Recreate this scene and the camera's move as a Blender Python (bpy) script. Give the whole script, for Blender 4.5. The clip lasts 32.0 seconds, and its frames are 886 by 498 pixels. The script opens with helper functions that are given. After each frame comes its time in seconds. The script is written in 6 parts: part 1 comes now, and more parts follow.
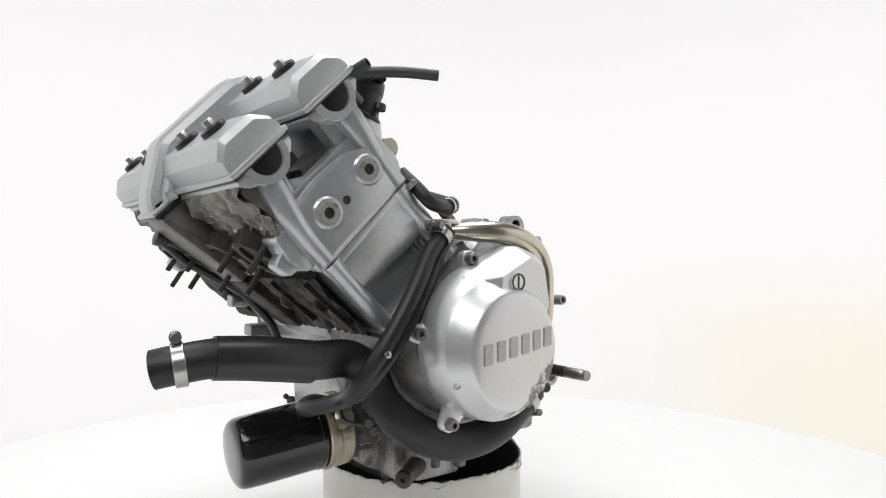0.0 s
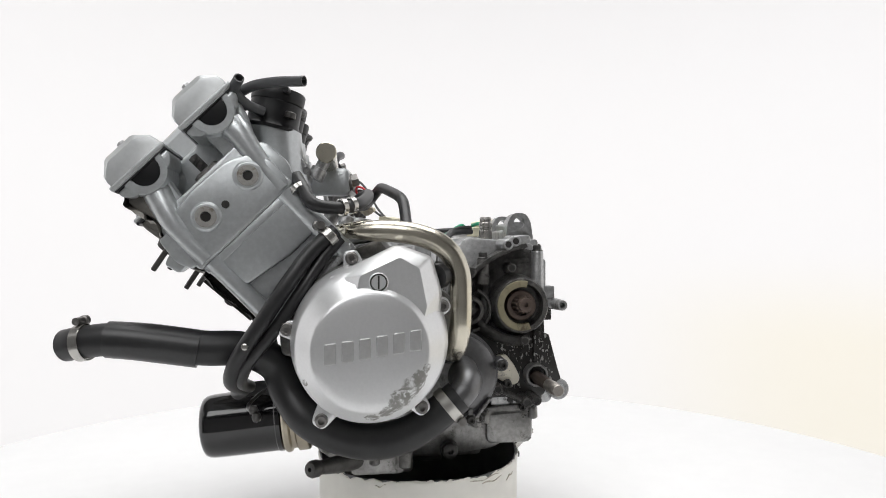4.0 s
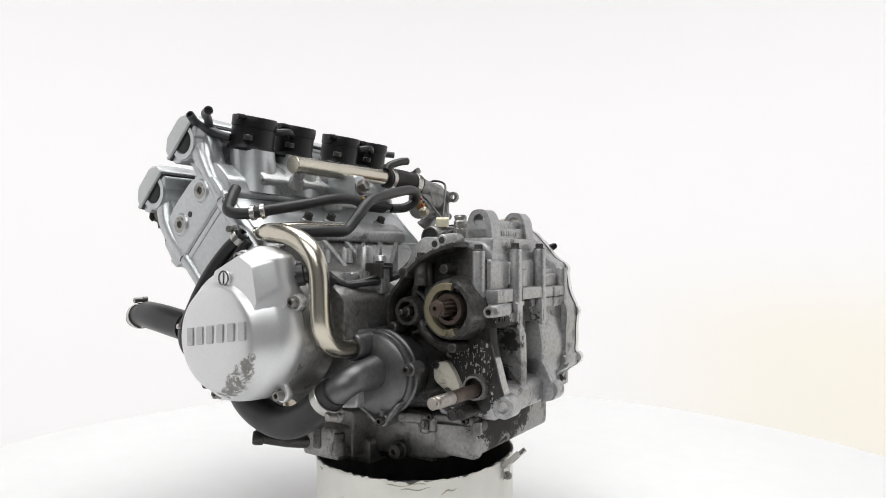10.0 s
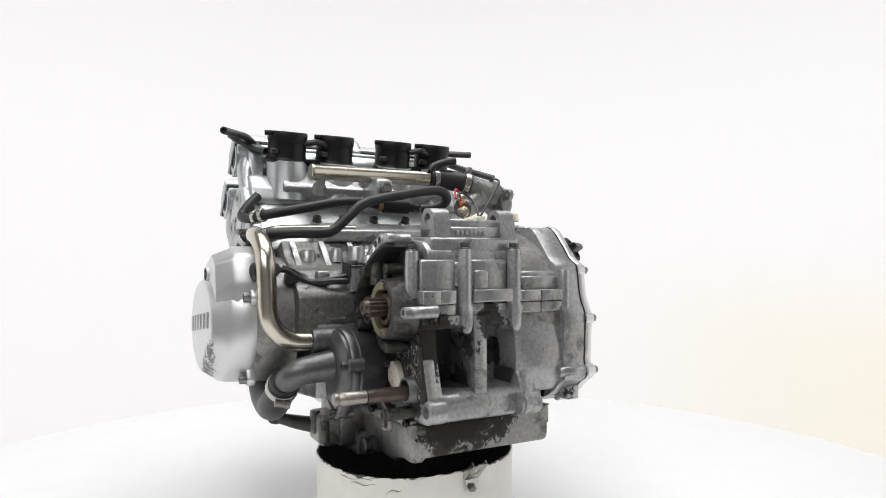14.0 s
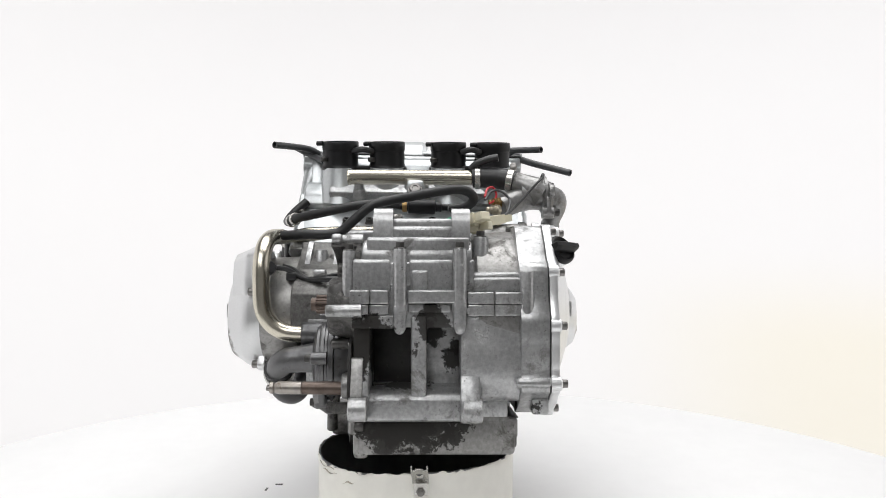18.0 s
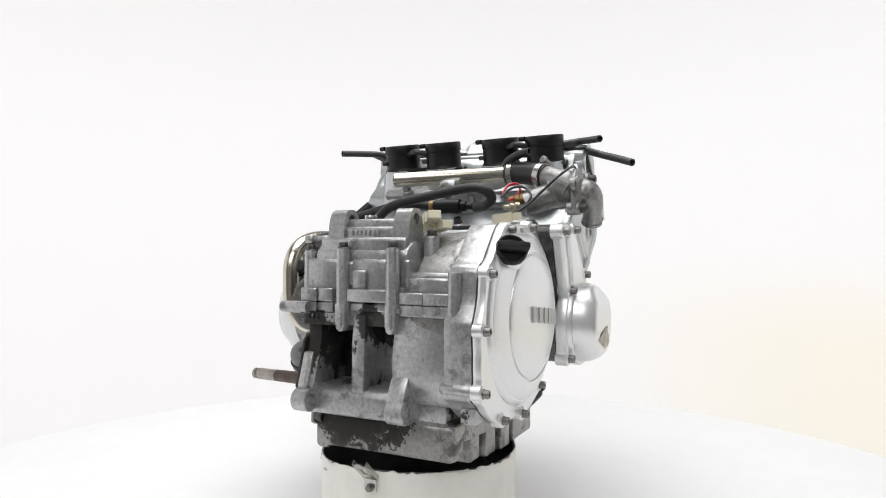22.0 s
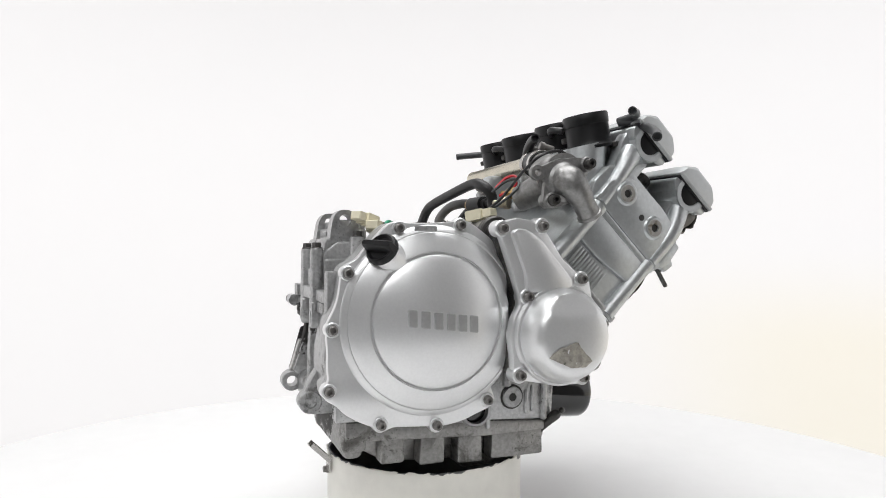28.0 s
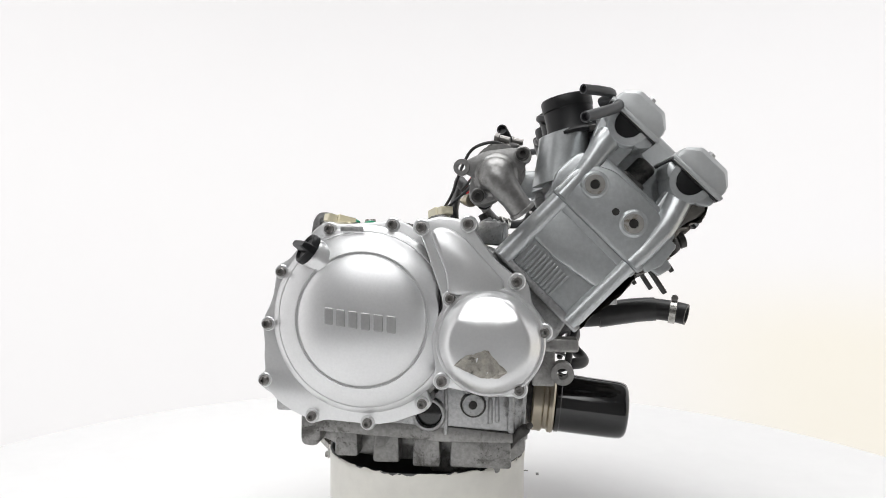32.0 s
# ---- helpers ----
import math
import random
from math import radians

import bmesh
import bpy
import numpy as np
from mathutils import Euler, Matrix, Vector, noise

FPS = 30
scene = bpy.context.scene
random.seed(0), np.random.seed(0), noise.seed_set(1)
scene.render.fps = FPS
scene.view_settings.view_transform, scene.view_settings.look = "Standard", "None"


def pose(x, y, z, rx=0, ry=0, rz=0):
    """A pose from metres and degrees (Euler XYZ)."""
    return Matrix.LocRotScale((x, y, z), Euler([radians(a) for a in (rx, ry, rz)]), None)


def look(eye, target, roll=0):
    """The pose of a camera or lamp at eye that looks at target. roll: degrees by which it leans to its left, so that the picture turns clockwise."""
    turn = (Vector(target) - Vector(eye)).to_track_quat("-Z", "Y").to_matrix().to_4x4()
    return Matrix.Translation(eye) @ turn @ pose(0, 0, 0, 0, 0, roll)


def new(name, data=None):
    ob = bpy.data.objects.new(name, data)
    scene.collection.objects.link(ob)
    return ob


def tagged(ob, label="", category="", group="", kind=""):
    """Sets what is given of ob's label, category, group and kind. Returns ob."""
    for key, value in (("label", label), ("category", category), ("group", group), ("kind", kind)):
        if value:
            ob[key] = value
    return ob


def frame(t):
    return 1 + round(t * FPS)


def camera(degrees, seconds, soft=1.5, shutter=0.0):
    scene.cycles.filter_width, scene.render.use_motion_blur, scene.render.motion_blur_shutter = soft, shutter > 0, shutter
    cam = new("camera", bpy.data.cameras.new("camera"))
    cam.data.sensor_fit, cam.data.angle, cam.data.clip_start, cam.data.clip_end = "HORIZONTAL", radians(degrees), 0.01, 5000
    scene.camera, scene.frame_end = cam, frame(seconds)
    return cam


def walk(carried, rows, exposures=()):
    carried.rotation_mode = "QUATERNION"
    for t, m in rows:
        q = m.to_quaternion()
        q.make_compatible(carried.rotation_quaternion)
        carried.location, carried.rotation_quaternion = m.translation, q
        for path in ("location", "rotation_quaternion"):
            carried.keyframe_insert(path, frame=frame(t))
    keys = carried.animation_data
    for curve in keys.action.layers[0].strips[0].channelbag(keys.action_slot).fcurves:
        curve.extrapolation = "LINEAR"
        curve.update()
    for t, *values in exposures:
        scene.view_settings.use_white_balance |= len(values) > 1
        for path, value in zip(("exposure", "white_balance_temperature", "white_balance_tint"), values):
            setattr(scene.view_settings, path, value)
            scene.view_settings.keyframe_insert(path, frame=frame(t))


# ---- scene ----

# ---- camera: it stands still before the turntable ----
cam = camera(66.84, 32.0, soft=1.0)
EYE = (0.0, -0.776, 0.315)
aim = math.radians(1.722), math.radians(0.22)
VIEW = look(EYE, (EYE[0] + math.sin(aim[0]), EYE[1] + math.cos(aim[0]), EYE[2] + math.tan(aim[1])), 0.136)
walk(cam, [(0.0, VIEW), (32.0, VIEW)])

# ---- world and lights ----
world = bpy.data.worlds.new("studio")
scene.world = world
world.use_nodes = True
world.node_tree.nodes["Background"].inputs[0].default_value = (0.94, 0.97, 1.0, 1)
world.node_tree.nodes["Background"].inputs[1].default_value = 0.30


def softbox(name, eye, target, size, watts, tint=(1, 1, 1)):
    lamp = bpy.data.lights.new(name, "AREA")
    lamp.shape, lamp.size, lamp.size_y, lamp.energy, lamp.color = "RECTANGLE", size[0], size[1], watts, tint
    ob = new(name, lamp)
    ob.matrix_world = look(eye, target)
    return ob


softbox("overhead_softbox", (0.0, 0.15, 1.75), (0, 0.1, 0.2), (1.5, 1.3), 24.5)
softbox("front_softbox", (-0.45, -1.4, 1.6), (0, 0, 0.2), (1.6, 0.9), 15)

# ---- materials ----


def shader(name, color, rough=0.5, metal=0.0, grain=0.15, scale=60.0, bump=0.1, stain=None, stain_amount=0.0, stain_scale=14.0,
           spots=(), spot_color=(0.02, 0.018, 0.016), coat=0.0, emit=None, pits=0.0, rough_var=0.1, big=9.0, spot_metal=0.2, spot_rough=0.7, spot_break=0.0, spot_fine=0.0, spec=0.5):
    """A procedural surface: base colour with fine grain and large mottling, noise-edged stains, and local spots (x, y, z, radius in mm)."""
    mat = bpy.data.materials.new(name)
    mat.use_nodes = True
    nt = mat.node_tree
    n, l = nt.nodes, nt.links
    bsdf = n["Principled BSDF"]
    tc = n.new("ShaderNodeTexCoord")

    def noise_tex(sc, detail=6.0, rough_=0.6, dist=0.0):
        t = n.new("ShaderNodeTexNoise")
        t.inputs["Scale"].default_value, t.inputs["Detail"].default_value = sc, detail
        t.inputs["Roughness"].default_value, t.inputs["Distortion"].default_value = rough_, dist
        l.new(tc.outputs["Object"], t.inputs["Vector"])
        return t.outputs[0]

    def math_node(op, a, b, clamp=False):
        m = n.new("ShaderNodeMath")
        m.operation, m.use_clamp = op, clamp
        for i, v in enumerate((a, b)):
            if isinstance(v, (int, float)):
                m.inputs[i].default_value = v
            else:
                l.new(v, m.inputs[i])
        return m.outputs[0]

    def ramp(v, lo, hi):
        m = n.new("ShaderNodeMapRange")
        m.interpolation_type = "SMOOTHSTEP"
        m.inputs[1].default_value, m.inputs[2].default_value = lo, hi
        l.new(v, m.inputs[0])
        return m.outputs[0]

    def mix(fac, a, b):
        m = n.new("ShaderNodeMix")
        m.data_type = "RGBA"
        l.new(fac, m.inputs[0])
        for sock, v in ((m.inputs[6], a), (m.inputs[7], b)):
            if isinstance(v, tuple):
                sock.default_value = (*v, 1)
            else:
                l.new(v, sock)
        return m.outputs[2]

    fine, large = noise_tex(scale), noise_tex(big, 4.0)
    dark, light = tuple(c * (1 - grain) for c in color), tuple(min(1, c * (1 + grain)) for c in color)
    both = math_node("ADD", math_node("MULTIPLY", fine, 0.5), math_node("MULTIPLY", large, 0.5))
    col = mix(ramp(both, 0.3, 0.7), dark, light)
    rough_val = math_node("ADD", math_node("MULTIPLY", math_node("SUBTRACT", large, 0.5), rough_var * 2), rough, True)
    grime = None
    if stain:
        grime = math_node("MULTIPLY", ramp(noise_tex(stain_scale, 10.0, 0.72, 0.6), 0.62 - stain_amount * 0.3, 0.74 - stain_amount * 0.25), 0.85)
        col = mix(grime, col, stain)
    if pits:
        speck = math_node("MULTIPLY", ramp(noise_tex(420.0, 3.0, 0.5), 0.60, 0.68), ramp(noise_tex(34.0, 5.0, 0.6), 0.62 - pits * 0.3, 0.78 - pits * 0.2))
        col = mix(math_node("MULTIPLY", speck, 0.8), col, (0.05, 0.048, 0.045))
        pale = math_node("MULTIPLY", ramp(noise_tex(22.0, 6.0, 0.7, 0.4), 0.52, 0.72), 0.5)
        col = mix(pale, col, tuple(min(0.8, c * 1.55) for c in color))
    for x, y, z, r in spots:
        sub = n.new("ShaderNodeVectorMath")
        sub.operation = "DISTANCE"
        l.new(tc.outputs["Object"], sub.inputs[0])
        sub.inputs[1].default_value = (x / 1000, y / 1000, (z + 190) / 1000)
        wob = math_node("MULTIPLY", math_node("SUBTRACT", noise_tex(38.0, 8.0, 0.75, 0.8), 0.5), r / 1000 * 2.6)
        if spot_fine:
            wob = math_node("ADD", wob, math_node("MULTIPLY", math_node("SUBTRACT", noise_tex(170.0, 7.0, 0.7, 0.3), 0.5), spot_fine / 1000))
        near = ramp(math_node("ADD", sub.outputs["Value"], wob), r / 1000 * 1.08, r / 1000 * 0.86)
        near = math_node("MULTIPLY", near, 0.94)
        if spot_break:
            near = math_node("MULTIPLY", near, ramp(noise_tex(150.0, 6.0, 0.7, 0.5), spot_break - 0.08, spot_break + 0.08))
        col = mix(near, col, spot_color)
        grime = near if grime is None else math_node("MAXIMUM", grime, near)
    if grime is not None:
        m = n.new("ShaderNodeMix")
        l.new(grime, m.inputs[0])
        l.new(rough_val, m.inputs[2])
        m.inputs[3].default_value = spot_rough
        rough_val = m.outputs[0]
        m = n.new("ShaderNodeMix")
        l.new(grime, m.inputs[0])
        m.inputs[2].default_value, m.inputs[3].default_value = metal, spot_metal
        l.new(m.outputs[0], bsdf.inputs["Metallic"])
    else:
        bsdf.inputs["Metallic"].default_value = metal
    l.new(col, bsdf.inputs["Base Color"])
    l.new(rough_val, bsdf.inputs["Roughness"])
    bsdf.inputs["Specular IOR Level"].default_value = spec
    bsdf.inputs["Coat Weight"].default_value = coat
    bsdf.inputs["Coat Roughness"].default_value = 0.08
    if bump:
        b = n.new("ShaderNodeBump")
        b.inputs["Strength"].default_value, b.inputs["Distance"].default_value = bump, 0.001
        l.new(both if grime is None else math_node("ADD", both, grime), b.inputs["Height"])
        l.new(b.outputs[0], bsdf.inputs["Normal"])
    if emit:
        bsdf.inputs["Emission Color"].default_value = (*emit[0], 1)
        bsdf.inputs["Emission Strength"].default_value = emit[1]
    return mat


SILVER = shader("silver_paint", (0.78, 0.785, 0.79), 0.34, 0.70, 0.04, 400, 0.04, rough_var=0.05)
SILVER_SCUFFED = shader("scuffed_silver_paint", (0.70, 0.705, 0.71), 0.34, 0.70, 0.04, 400, 0.05, rough_var=0.05,
                        spots=((34, 232, -78, 11), (44, 231, -88, 12), (29, 231, -68, 6), (116, 226, -88, 3), (122, 222, -72, 3), (112, 230, -96, 4), (54, 229, -96, 8), (68, 226, -101, 6), (24, 230, -60, 4)), spot_color=(0.24, 0.235, 0.22), spot_break=0.46)
SILVER_GROUND = shader("silver_paint_ground_down", (0.78, 0.785, 0.79), 0.33, 0.70, 0.04, 400, 0.05, rough_var=0.05)
PAINTED = shader("grey_silver_casting", (0.52, 0.54, 0.548), 0.33, 0.68, 0.12, 220, 0.2, rough_var=0.10, stain=(0.36, 0.35, 0.325), stain_amount=0.02, stain_scale=17)
COVER_PAINT = shader("valve_cover_paint", (0.53, 0.545, 0.55), 0.40, 0.45, 0.06, 240, 0.08)
# shading of the raised mark is put into a darker silver
EMBLEM = shader("shaded_silver_relief", (0.47, 0.47, 0.47), 0.38, 0.6, 0.1, 300, 0.1)
BARE = shader("bare_machined_face", (0.37, 0.36, 0.34), 0.45, 0.6, 0.15, 200, 0.2, stain=(0.12, 0.09, 0.06), stain_amount=0.3, stain_scale=70)
# grime, with the weak light on the front side darkened into the colour
GRIME_AND_SHADE = shader("grimy_shaded_casting", (0.040, 0.036, 0.032), 0.55, 0.1, 0.5, 140, 0.6, stain=(0.018, 0.016, 0.015), stain_amount=0.4, stain_scale=36, pits=0.4, spec=0.25)
# tan-stained ledge casting; on the chain tunnel the tone is painted shade
GREYED = shader("stained_shaded_casting", (0.17, 0.162, 0.148), 0.45, 0.55, 0.25, 120, 0.4, stain=(0.06, 0.052, 0.042), stain_amount=0.2, stain_scale=22, pits=0.4)
CRUMPLED = shader("crumpled_stained_casting", (0.25, 0.238, 0.21), 0.42, 0.6, 0.3, 120, 0.4, stain=(0.06, 0.052, 0.042), stain_amount=0.42, stain_scale=24, pits=0.5)
CAST = shader("raw_cast_aluminium", (0.42, 0.422, 0.424), 0.36, 0.76, 0.30, 260, 0.34, stain=(0.12, 0.117, 0.11), stain_amount=0.27, stain_scale=30, pits=0.42,
              spots=((-100, 66, -62, 34), (-95, 80, -95, 26), (-60, 70, -70, 34), (-45, 80, -110, 28), (-132, 60, -42, 19), (-132, 44, -46, 16), (-130, 30, -42, 7), (-132, 64, -60, 12), (-124, 68, -66, 16),
                     (-137, 57, -78, 6), (-118, 66, -48, 28), (-100, 60, -40, 20), (-130, 48, -34, 9), (-126, 67, -82, 15), (-134, 67, -100, 12), (-128, 60, -112, 8), (-132, 50, -60, 10), (-104, -8, -44, 18), (-129, -14, -36, 17), (-94, -34, -76, 12), (-94, -36, -62, 8), (-128, -10, -20, 7), (-118, 8, -60, 12), (-100, 16, -102, 22), (-100, 66, -112, 22), (-125, -112, -116, 8), (-96, -90, -118, 10)), rough_var=0.14, spot_fine=22)
# oil grime, plus the bay's shadow worked into the near-black colour
BAY = shader("oily_shaded_casting", (0.055, 0.053, 0.05), 0.4, 0.45, 0.6, 170, 0.7, stain=(0.018, 0.017, 0.016), stain_amount=0.35, stain_scale=44, spot_rough=0.36, pits=0.3)
SCRAPED = shader("scraped_cast_edge", (0.50, 0.495, 0.485), 0.36, 0.75, 0.35, 240, 0.6, stain=(0.03, 0.028, 0.026), stain_amount=0.22, stain_scale=90, spot_rough=0.36)
DECK = shader("dark_oily_casting", (0.165, 0.162, 0.156), 0.38, 0.65, 0.4, 240, 0.6, stain=(0.03, 0.028, 0.026), stain_amount=0.36, stain_scale=40, spot_rough=0.36, pits=0.4)
# greasy bosses; also painted shade in the plug valley and cover gap
CAST_DARK = shader("greasy_shaded_aluminium", (0.115, 0.112, 0.107), 0.36, 0.65, 0.5, 190, 0.6, stain=(0.022, 0.02, 0.019), stain_amount=0.5, stain_scale=38, spot_rough=0.36)
CAST_PAN = shader("oil_pan_aluminium", (0.30, 0.295, 0.287), 0.39, 0.74, 0.30, 220, 0.34, stain=(0.09, 0.085, 0.078), stain_amount=0.36, stain_scale=34, pits=0.6,
                  spots=((-112, 20, -136, 24), (-112, 48, -137, 17), (-112, -16, -135, 20), (-112, -42, -134, 12), (-112, 4, -140, 24), (-112, 30, -150, 20), (-112, -30, -146, 12)), spot_fine=34)
# real grease on the walls; painted shade in holes and bores
GREASE_AND_SHADE = shader("grease_and_shade_black", (0.026, 0.0245, 0.023), 0.38, 0.0, 0.5, 110, 0.8, stain=(0.26, 0.25, 0.235), stain_amount=0.08, stain_scale=70, spec=0.45, spot_metal=0.5, spot_rough=0.4)
RUBBER = shader("black_rubber", (0.023, 0.023, 0.024), 0.34, 0.0, 0.25, 120, 0.08)
HOSE = shader("black_hose_rubber", (0.02, 0.02, 0.021), 0.42, 0.0, 0.25, 90, 0.08, spec=0.45)
GREY_HOSE = shader("grey_vent_hose_rubber", (0.05, 0.052, 0.055), 0.42, 0.0, 0.15, 90, 0.05)
BOOT = shader("black_plastic", (0.010, 0.010, 0.011), 0.40, 0.0, 0.3, 80, 0.06, spec=0.28)
GLOSS = shader("black_gloss_enamel", (0.008, 0.008, 0.009), 0.12, 0.0, 0.2, 40, 0.01, coat=0.6, rough_var=0.02)
CHROME = shader("yellowed_chrome", (0.58, 0.545, 0.46), 0.24, 1.0, 0.10, 40, 0.03, stain=(0.26, 0.20, 0.12), stain_amount=0.06, stain_scale=16, rough_var=0.08)
BRONZE = shader("zinc_plated_steel", (0.50, 0.45, 0.36), 0.30, 0.9, 0.12, 60, 0.05)
STEEL = shader("bolt_steel", (0.26, 0.25, 0.24), 0.38, 0.85, 0.25, 150, 0.1)
BOLT_DARK = shader("dark_oxide_steel", (0.07, 0.068, 0.065), 0.42, 0.7, 0.3, 150, 0.1)
CLAMP = shader("stainless_band", (0.50, 0.49, 0.465), 0.26, 0.95, 0.08, 90, 0.04)
SHAFT = shader("rusty_shaft_steel", (0.34, 0.315, 0.29), 0.36, 0.85, 0.25, 120, 0.15, stain=(0.13, 0.07, 0.04), stain_amount=0.30, stain_scale=40)
RUST = shader("brown_oiled_steel", (0.13, 0.10, 0.085), 0.42, 0.7, 0.35, 110, 0.2, stain=(0.05, 0.03, 0.02), stain_amount=0.3)
# the open bore's darkness is put into the metal's colour
DARK_HOLE = shader("shaded_bore_metal", (0.05, 0.05, 0.05), 0.6, 0.3, 0.2, 80, 0.1)
CREAM = shader("cream_nylon", (0.80, 0.75, 0.57), 0.42, 0.0, 0.06, 90, 0.03)
GREEN = shader("green_insulation", (0.02, 0.30, 0.16), 0.4)
RED = shader("red_insulation", (0.55, 0.03, 0.04), 0.4)
BRASS = shader("brass", (0.32, 0.21, 0.09), 0.35, 0.9, 0.2, 90, 0.1)
PLATE = shader("pale_switch_plate", (0.74, 0.70, 0.60), 0.5, 0.2, 0.12, 70, 0.1, stain=(0.03, 0.028, 0.025), stain_amount=0.3, stain_scale=70)
DUST = shader("yellowed_ring_steel", (0.30, 0.27, 0.18), 0.55, 0.5, 0.2, 90, 0.2, stain=(0.08, 0.06, 0.04), stain_amount=0.25, stain_scale=40)
THERMO = shader("grey_thermostat_casting", (0.27, 0.268, 0.264), 0.38, 0.74, 0.25, 240, 0.4, stain=(0.14, 0.13, 0.12), stain_amount=0.25, stain_scale=30)
BUCKET_WHITE = shader("brushed_white_paint", (0.83, 0.815, 0.755), 0.42, 0.0, 0.06, 40, 0.35, stain=(0.45, 0.39, 0.30), stain_amount=-0.05, stain_scale=26)
BUCKET_BLACK = shader("black_bucket_plastic", (0.10, 0.10, 0.10), 0.4, 0.0, 0.3, 60, 0.1)
PEELED = shader("peeled_paint_edge", (0.50, 0.46, 0.38), 0.6, 0.0, 0.3, 120, 0.3, stain=(0.10, 0.09, 0.08), stain_amount=0.3, stain_scale=60)
TABLE = shader("white_tabletop_laminate", (0.86, 0.86, 0.86), 0.5, 0.0, 0.015, 30, 0.0)
ROOM = shader("pale_room_paint", (0.43, 0.43, 0.43), 0.85, 0.0, 0.04, 14, 0.05)
WALL = shader("white_wall_paint", (0.80, 0.79, 0.77), 0.8, 0.0, 0.03, 14, 0.05)
# brightness of the lit cloth is put into emission, with no lamp behind
FABRIC = shader("glowing_white_fabric", (0.5, 0.5, 0.5), 0.9, 0.0, 0.02, 120, 0.0, emit=((1.0, 0.975, 0.985), 0.628))


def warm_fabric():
    """A warm tint is painted into the fabric's glow, low down at the right-hand end of the sweep."""
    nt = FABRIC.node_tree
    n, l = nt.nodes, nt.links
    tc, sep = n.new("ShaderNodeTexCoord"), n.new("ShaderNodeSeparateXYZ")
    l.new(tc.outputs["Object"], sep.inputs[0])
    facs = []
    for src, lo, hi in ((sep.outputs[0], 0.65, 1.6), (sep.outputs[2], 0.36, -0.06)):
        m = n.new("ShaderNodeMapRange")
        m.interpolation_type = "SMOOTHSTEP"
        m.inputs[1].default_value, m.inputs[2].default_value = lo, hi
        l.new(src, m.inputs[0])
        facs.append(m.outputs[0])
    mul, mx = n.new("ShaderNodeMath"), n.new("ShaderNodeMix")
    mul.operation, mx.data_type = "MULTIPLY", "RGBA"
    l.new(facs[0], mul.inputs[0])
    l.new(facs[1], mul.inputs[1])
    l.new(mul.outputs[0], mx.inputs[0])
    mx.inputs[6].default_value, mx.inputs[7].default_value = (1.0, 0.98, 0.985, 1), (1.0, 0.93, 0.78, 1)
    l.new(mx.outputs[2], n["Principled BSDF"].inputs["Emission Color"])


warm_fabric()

# ---- mesh helpers (numbers in millimetres of the engine: x forward, y to its left, z up from the turning axis' level) ----
BASE = 190.0


def P(x, y, z):
    return Vector((x / 1000, y / 1000, (z + BASE) / 1000))


def uv(u, v, y):
    """A point by the cylinder axis, which leans forward 45 degrees: u along it, v across it to the front."""
    return ((u + v) / math.sqrt(2) - (y - 17) * 0.026, y, (u - v) / math.sqrt(2) + (y - 17) * 0.011)


def along(u, v):
    """A direction by the leaning cylinder axis."""
    return Vector(((u + v) / math.sqrt(2), 0, (u - v) / math.sqrt(2)))


def link(name, data, parent, label=""):
    while parent.parent and parent.parent.parent:
        parent = parent.parent
    ob = new(name, data)
    ob.parent = parent
    if label:
        ob["label"] = label
    return ob


def finish(bm, name, material, angle=35):
    bmesh.ops.recalc_face_normals(bm, faces=bm.faces)
    me = bpy.data.meshes.new(name)
    bm.to_mesh(me)
    bm.free()
    me.materials.append(material)
    me.polygons.foreach_set("use_smooth", [True] * len(me.polygons))
    me.set_sharp_from_angle(angle=radians(angle))
    return me


def part(name, bm, material, parent, label="", angle=35):
    return link(name, finish(bm, name, material, angle), parent, label)


def rounded(pts, r, n=4):
    """The outline with each corner filleted by radius r."""
    out = []
    k = len(pts)
    for i in range(k):
        a, b, c = Vector(pts[i - 1]), Vector(pts[i]), Vector(pts[(i + 1) % k])
        d0, d1 = (a - b), (c - b)
        e = min(r, d0.length * 0.48, d1.length * 0.48)
        p0, p1 = b + d0.normalized() * e, b + d1.normalized() * e
        for j in range(n + 1):
            s = j / n
            out.append(tuple((1 - s) ** 2 * p0 + 2 * s * (1 - s) * b + s * s * p1))
    return out


def circle(cx, cz, r, n=32, a0=0.0):
    return [(cx + r * math.cos(a0 + 2 * math.pi * i / n), cz + r * math.sin(a0 + 2 * math.pi * i / n)) for i in range(n)]


def place3(axis, a, b, h):
    if axis == "y":
        return (a, h, b)
    if axis == "z":
        return (a, b, h)
    if axis == "x":
        return (h, a, b)
    return uv(a, b, h)


def loft(bm, rings, caps=(True, True)):
    """Skin a row of rings of equal length, in millimetres."""
    rows = [[bm.verts.new(P(*p)) for p in ring] for ring in rings]
    k = len(rows[0])
    for r0, r1 in zip(rows, rows[1:]):
        for i in range(k):
            bm.faces.new((r0[i], r0[(i + 1) % k], r1[(i + 1) % k], r1[i]))
    if caps[0]:
        bm.faces.new(rows[0])
    if caps[1]:
        bm.faces.new(rows[-1][::-1])
    return rows


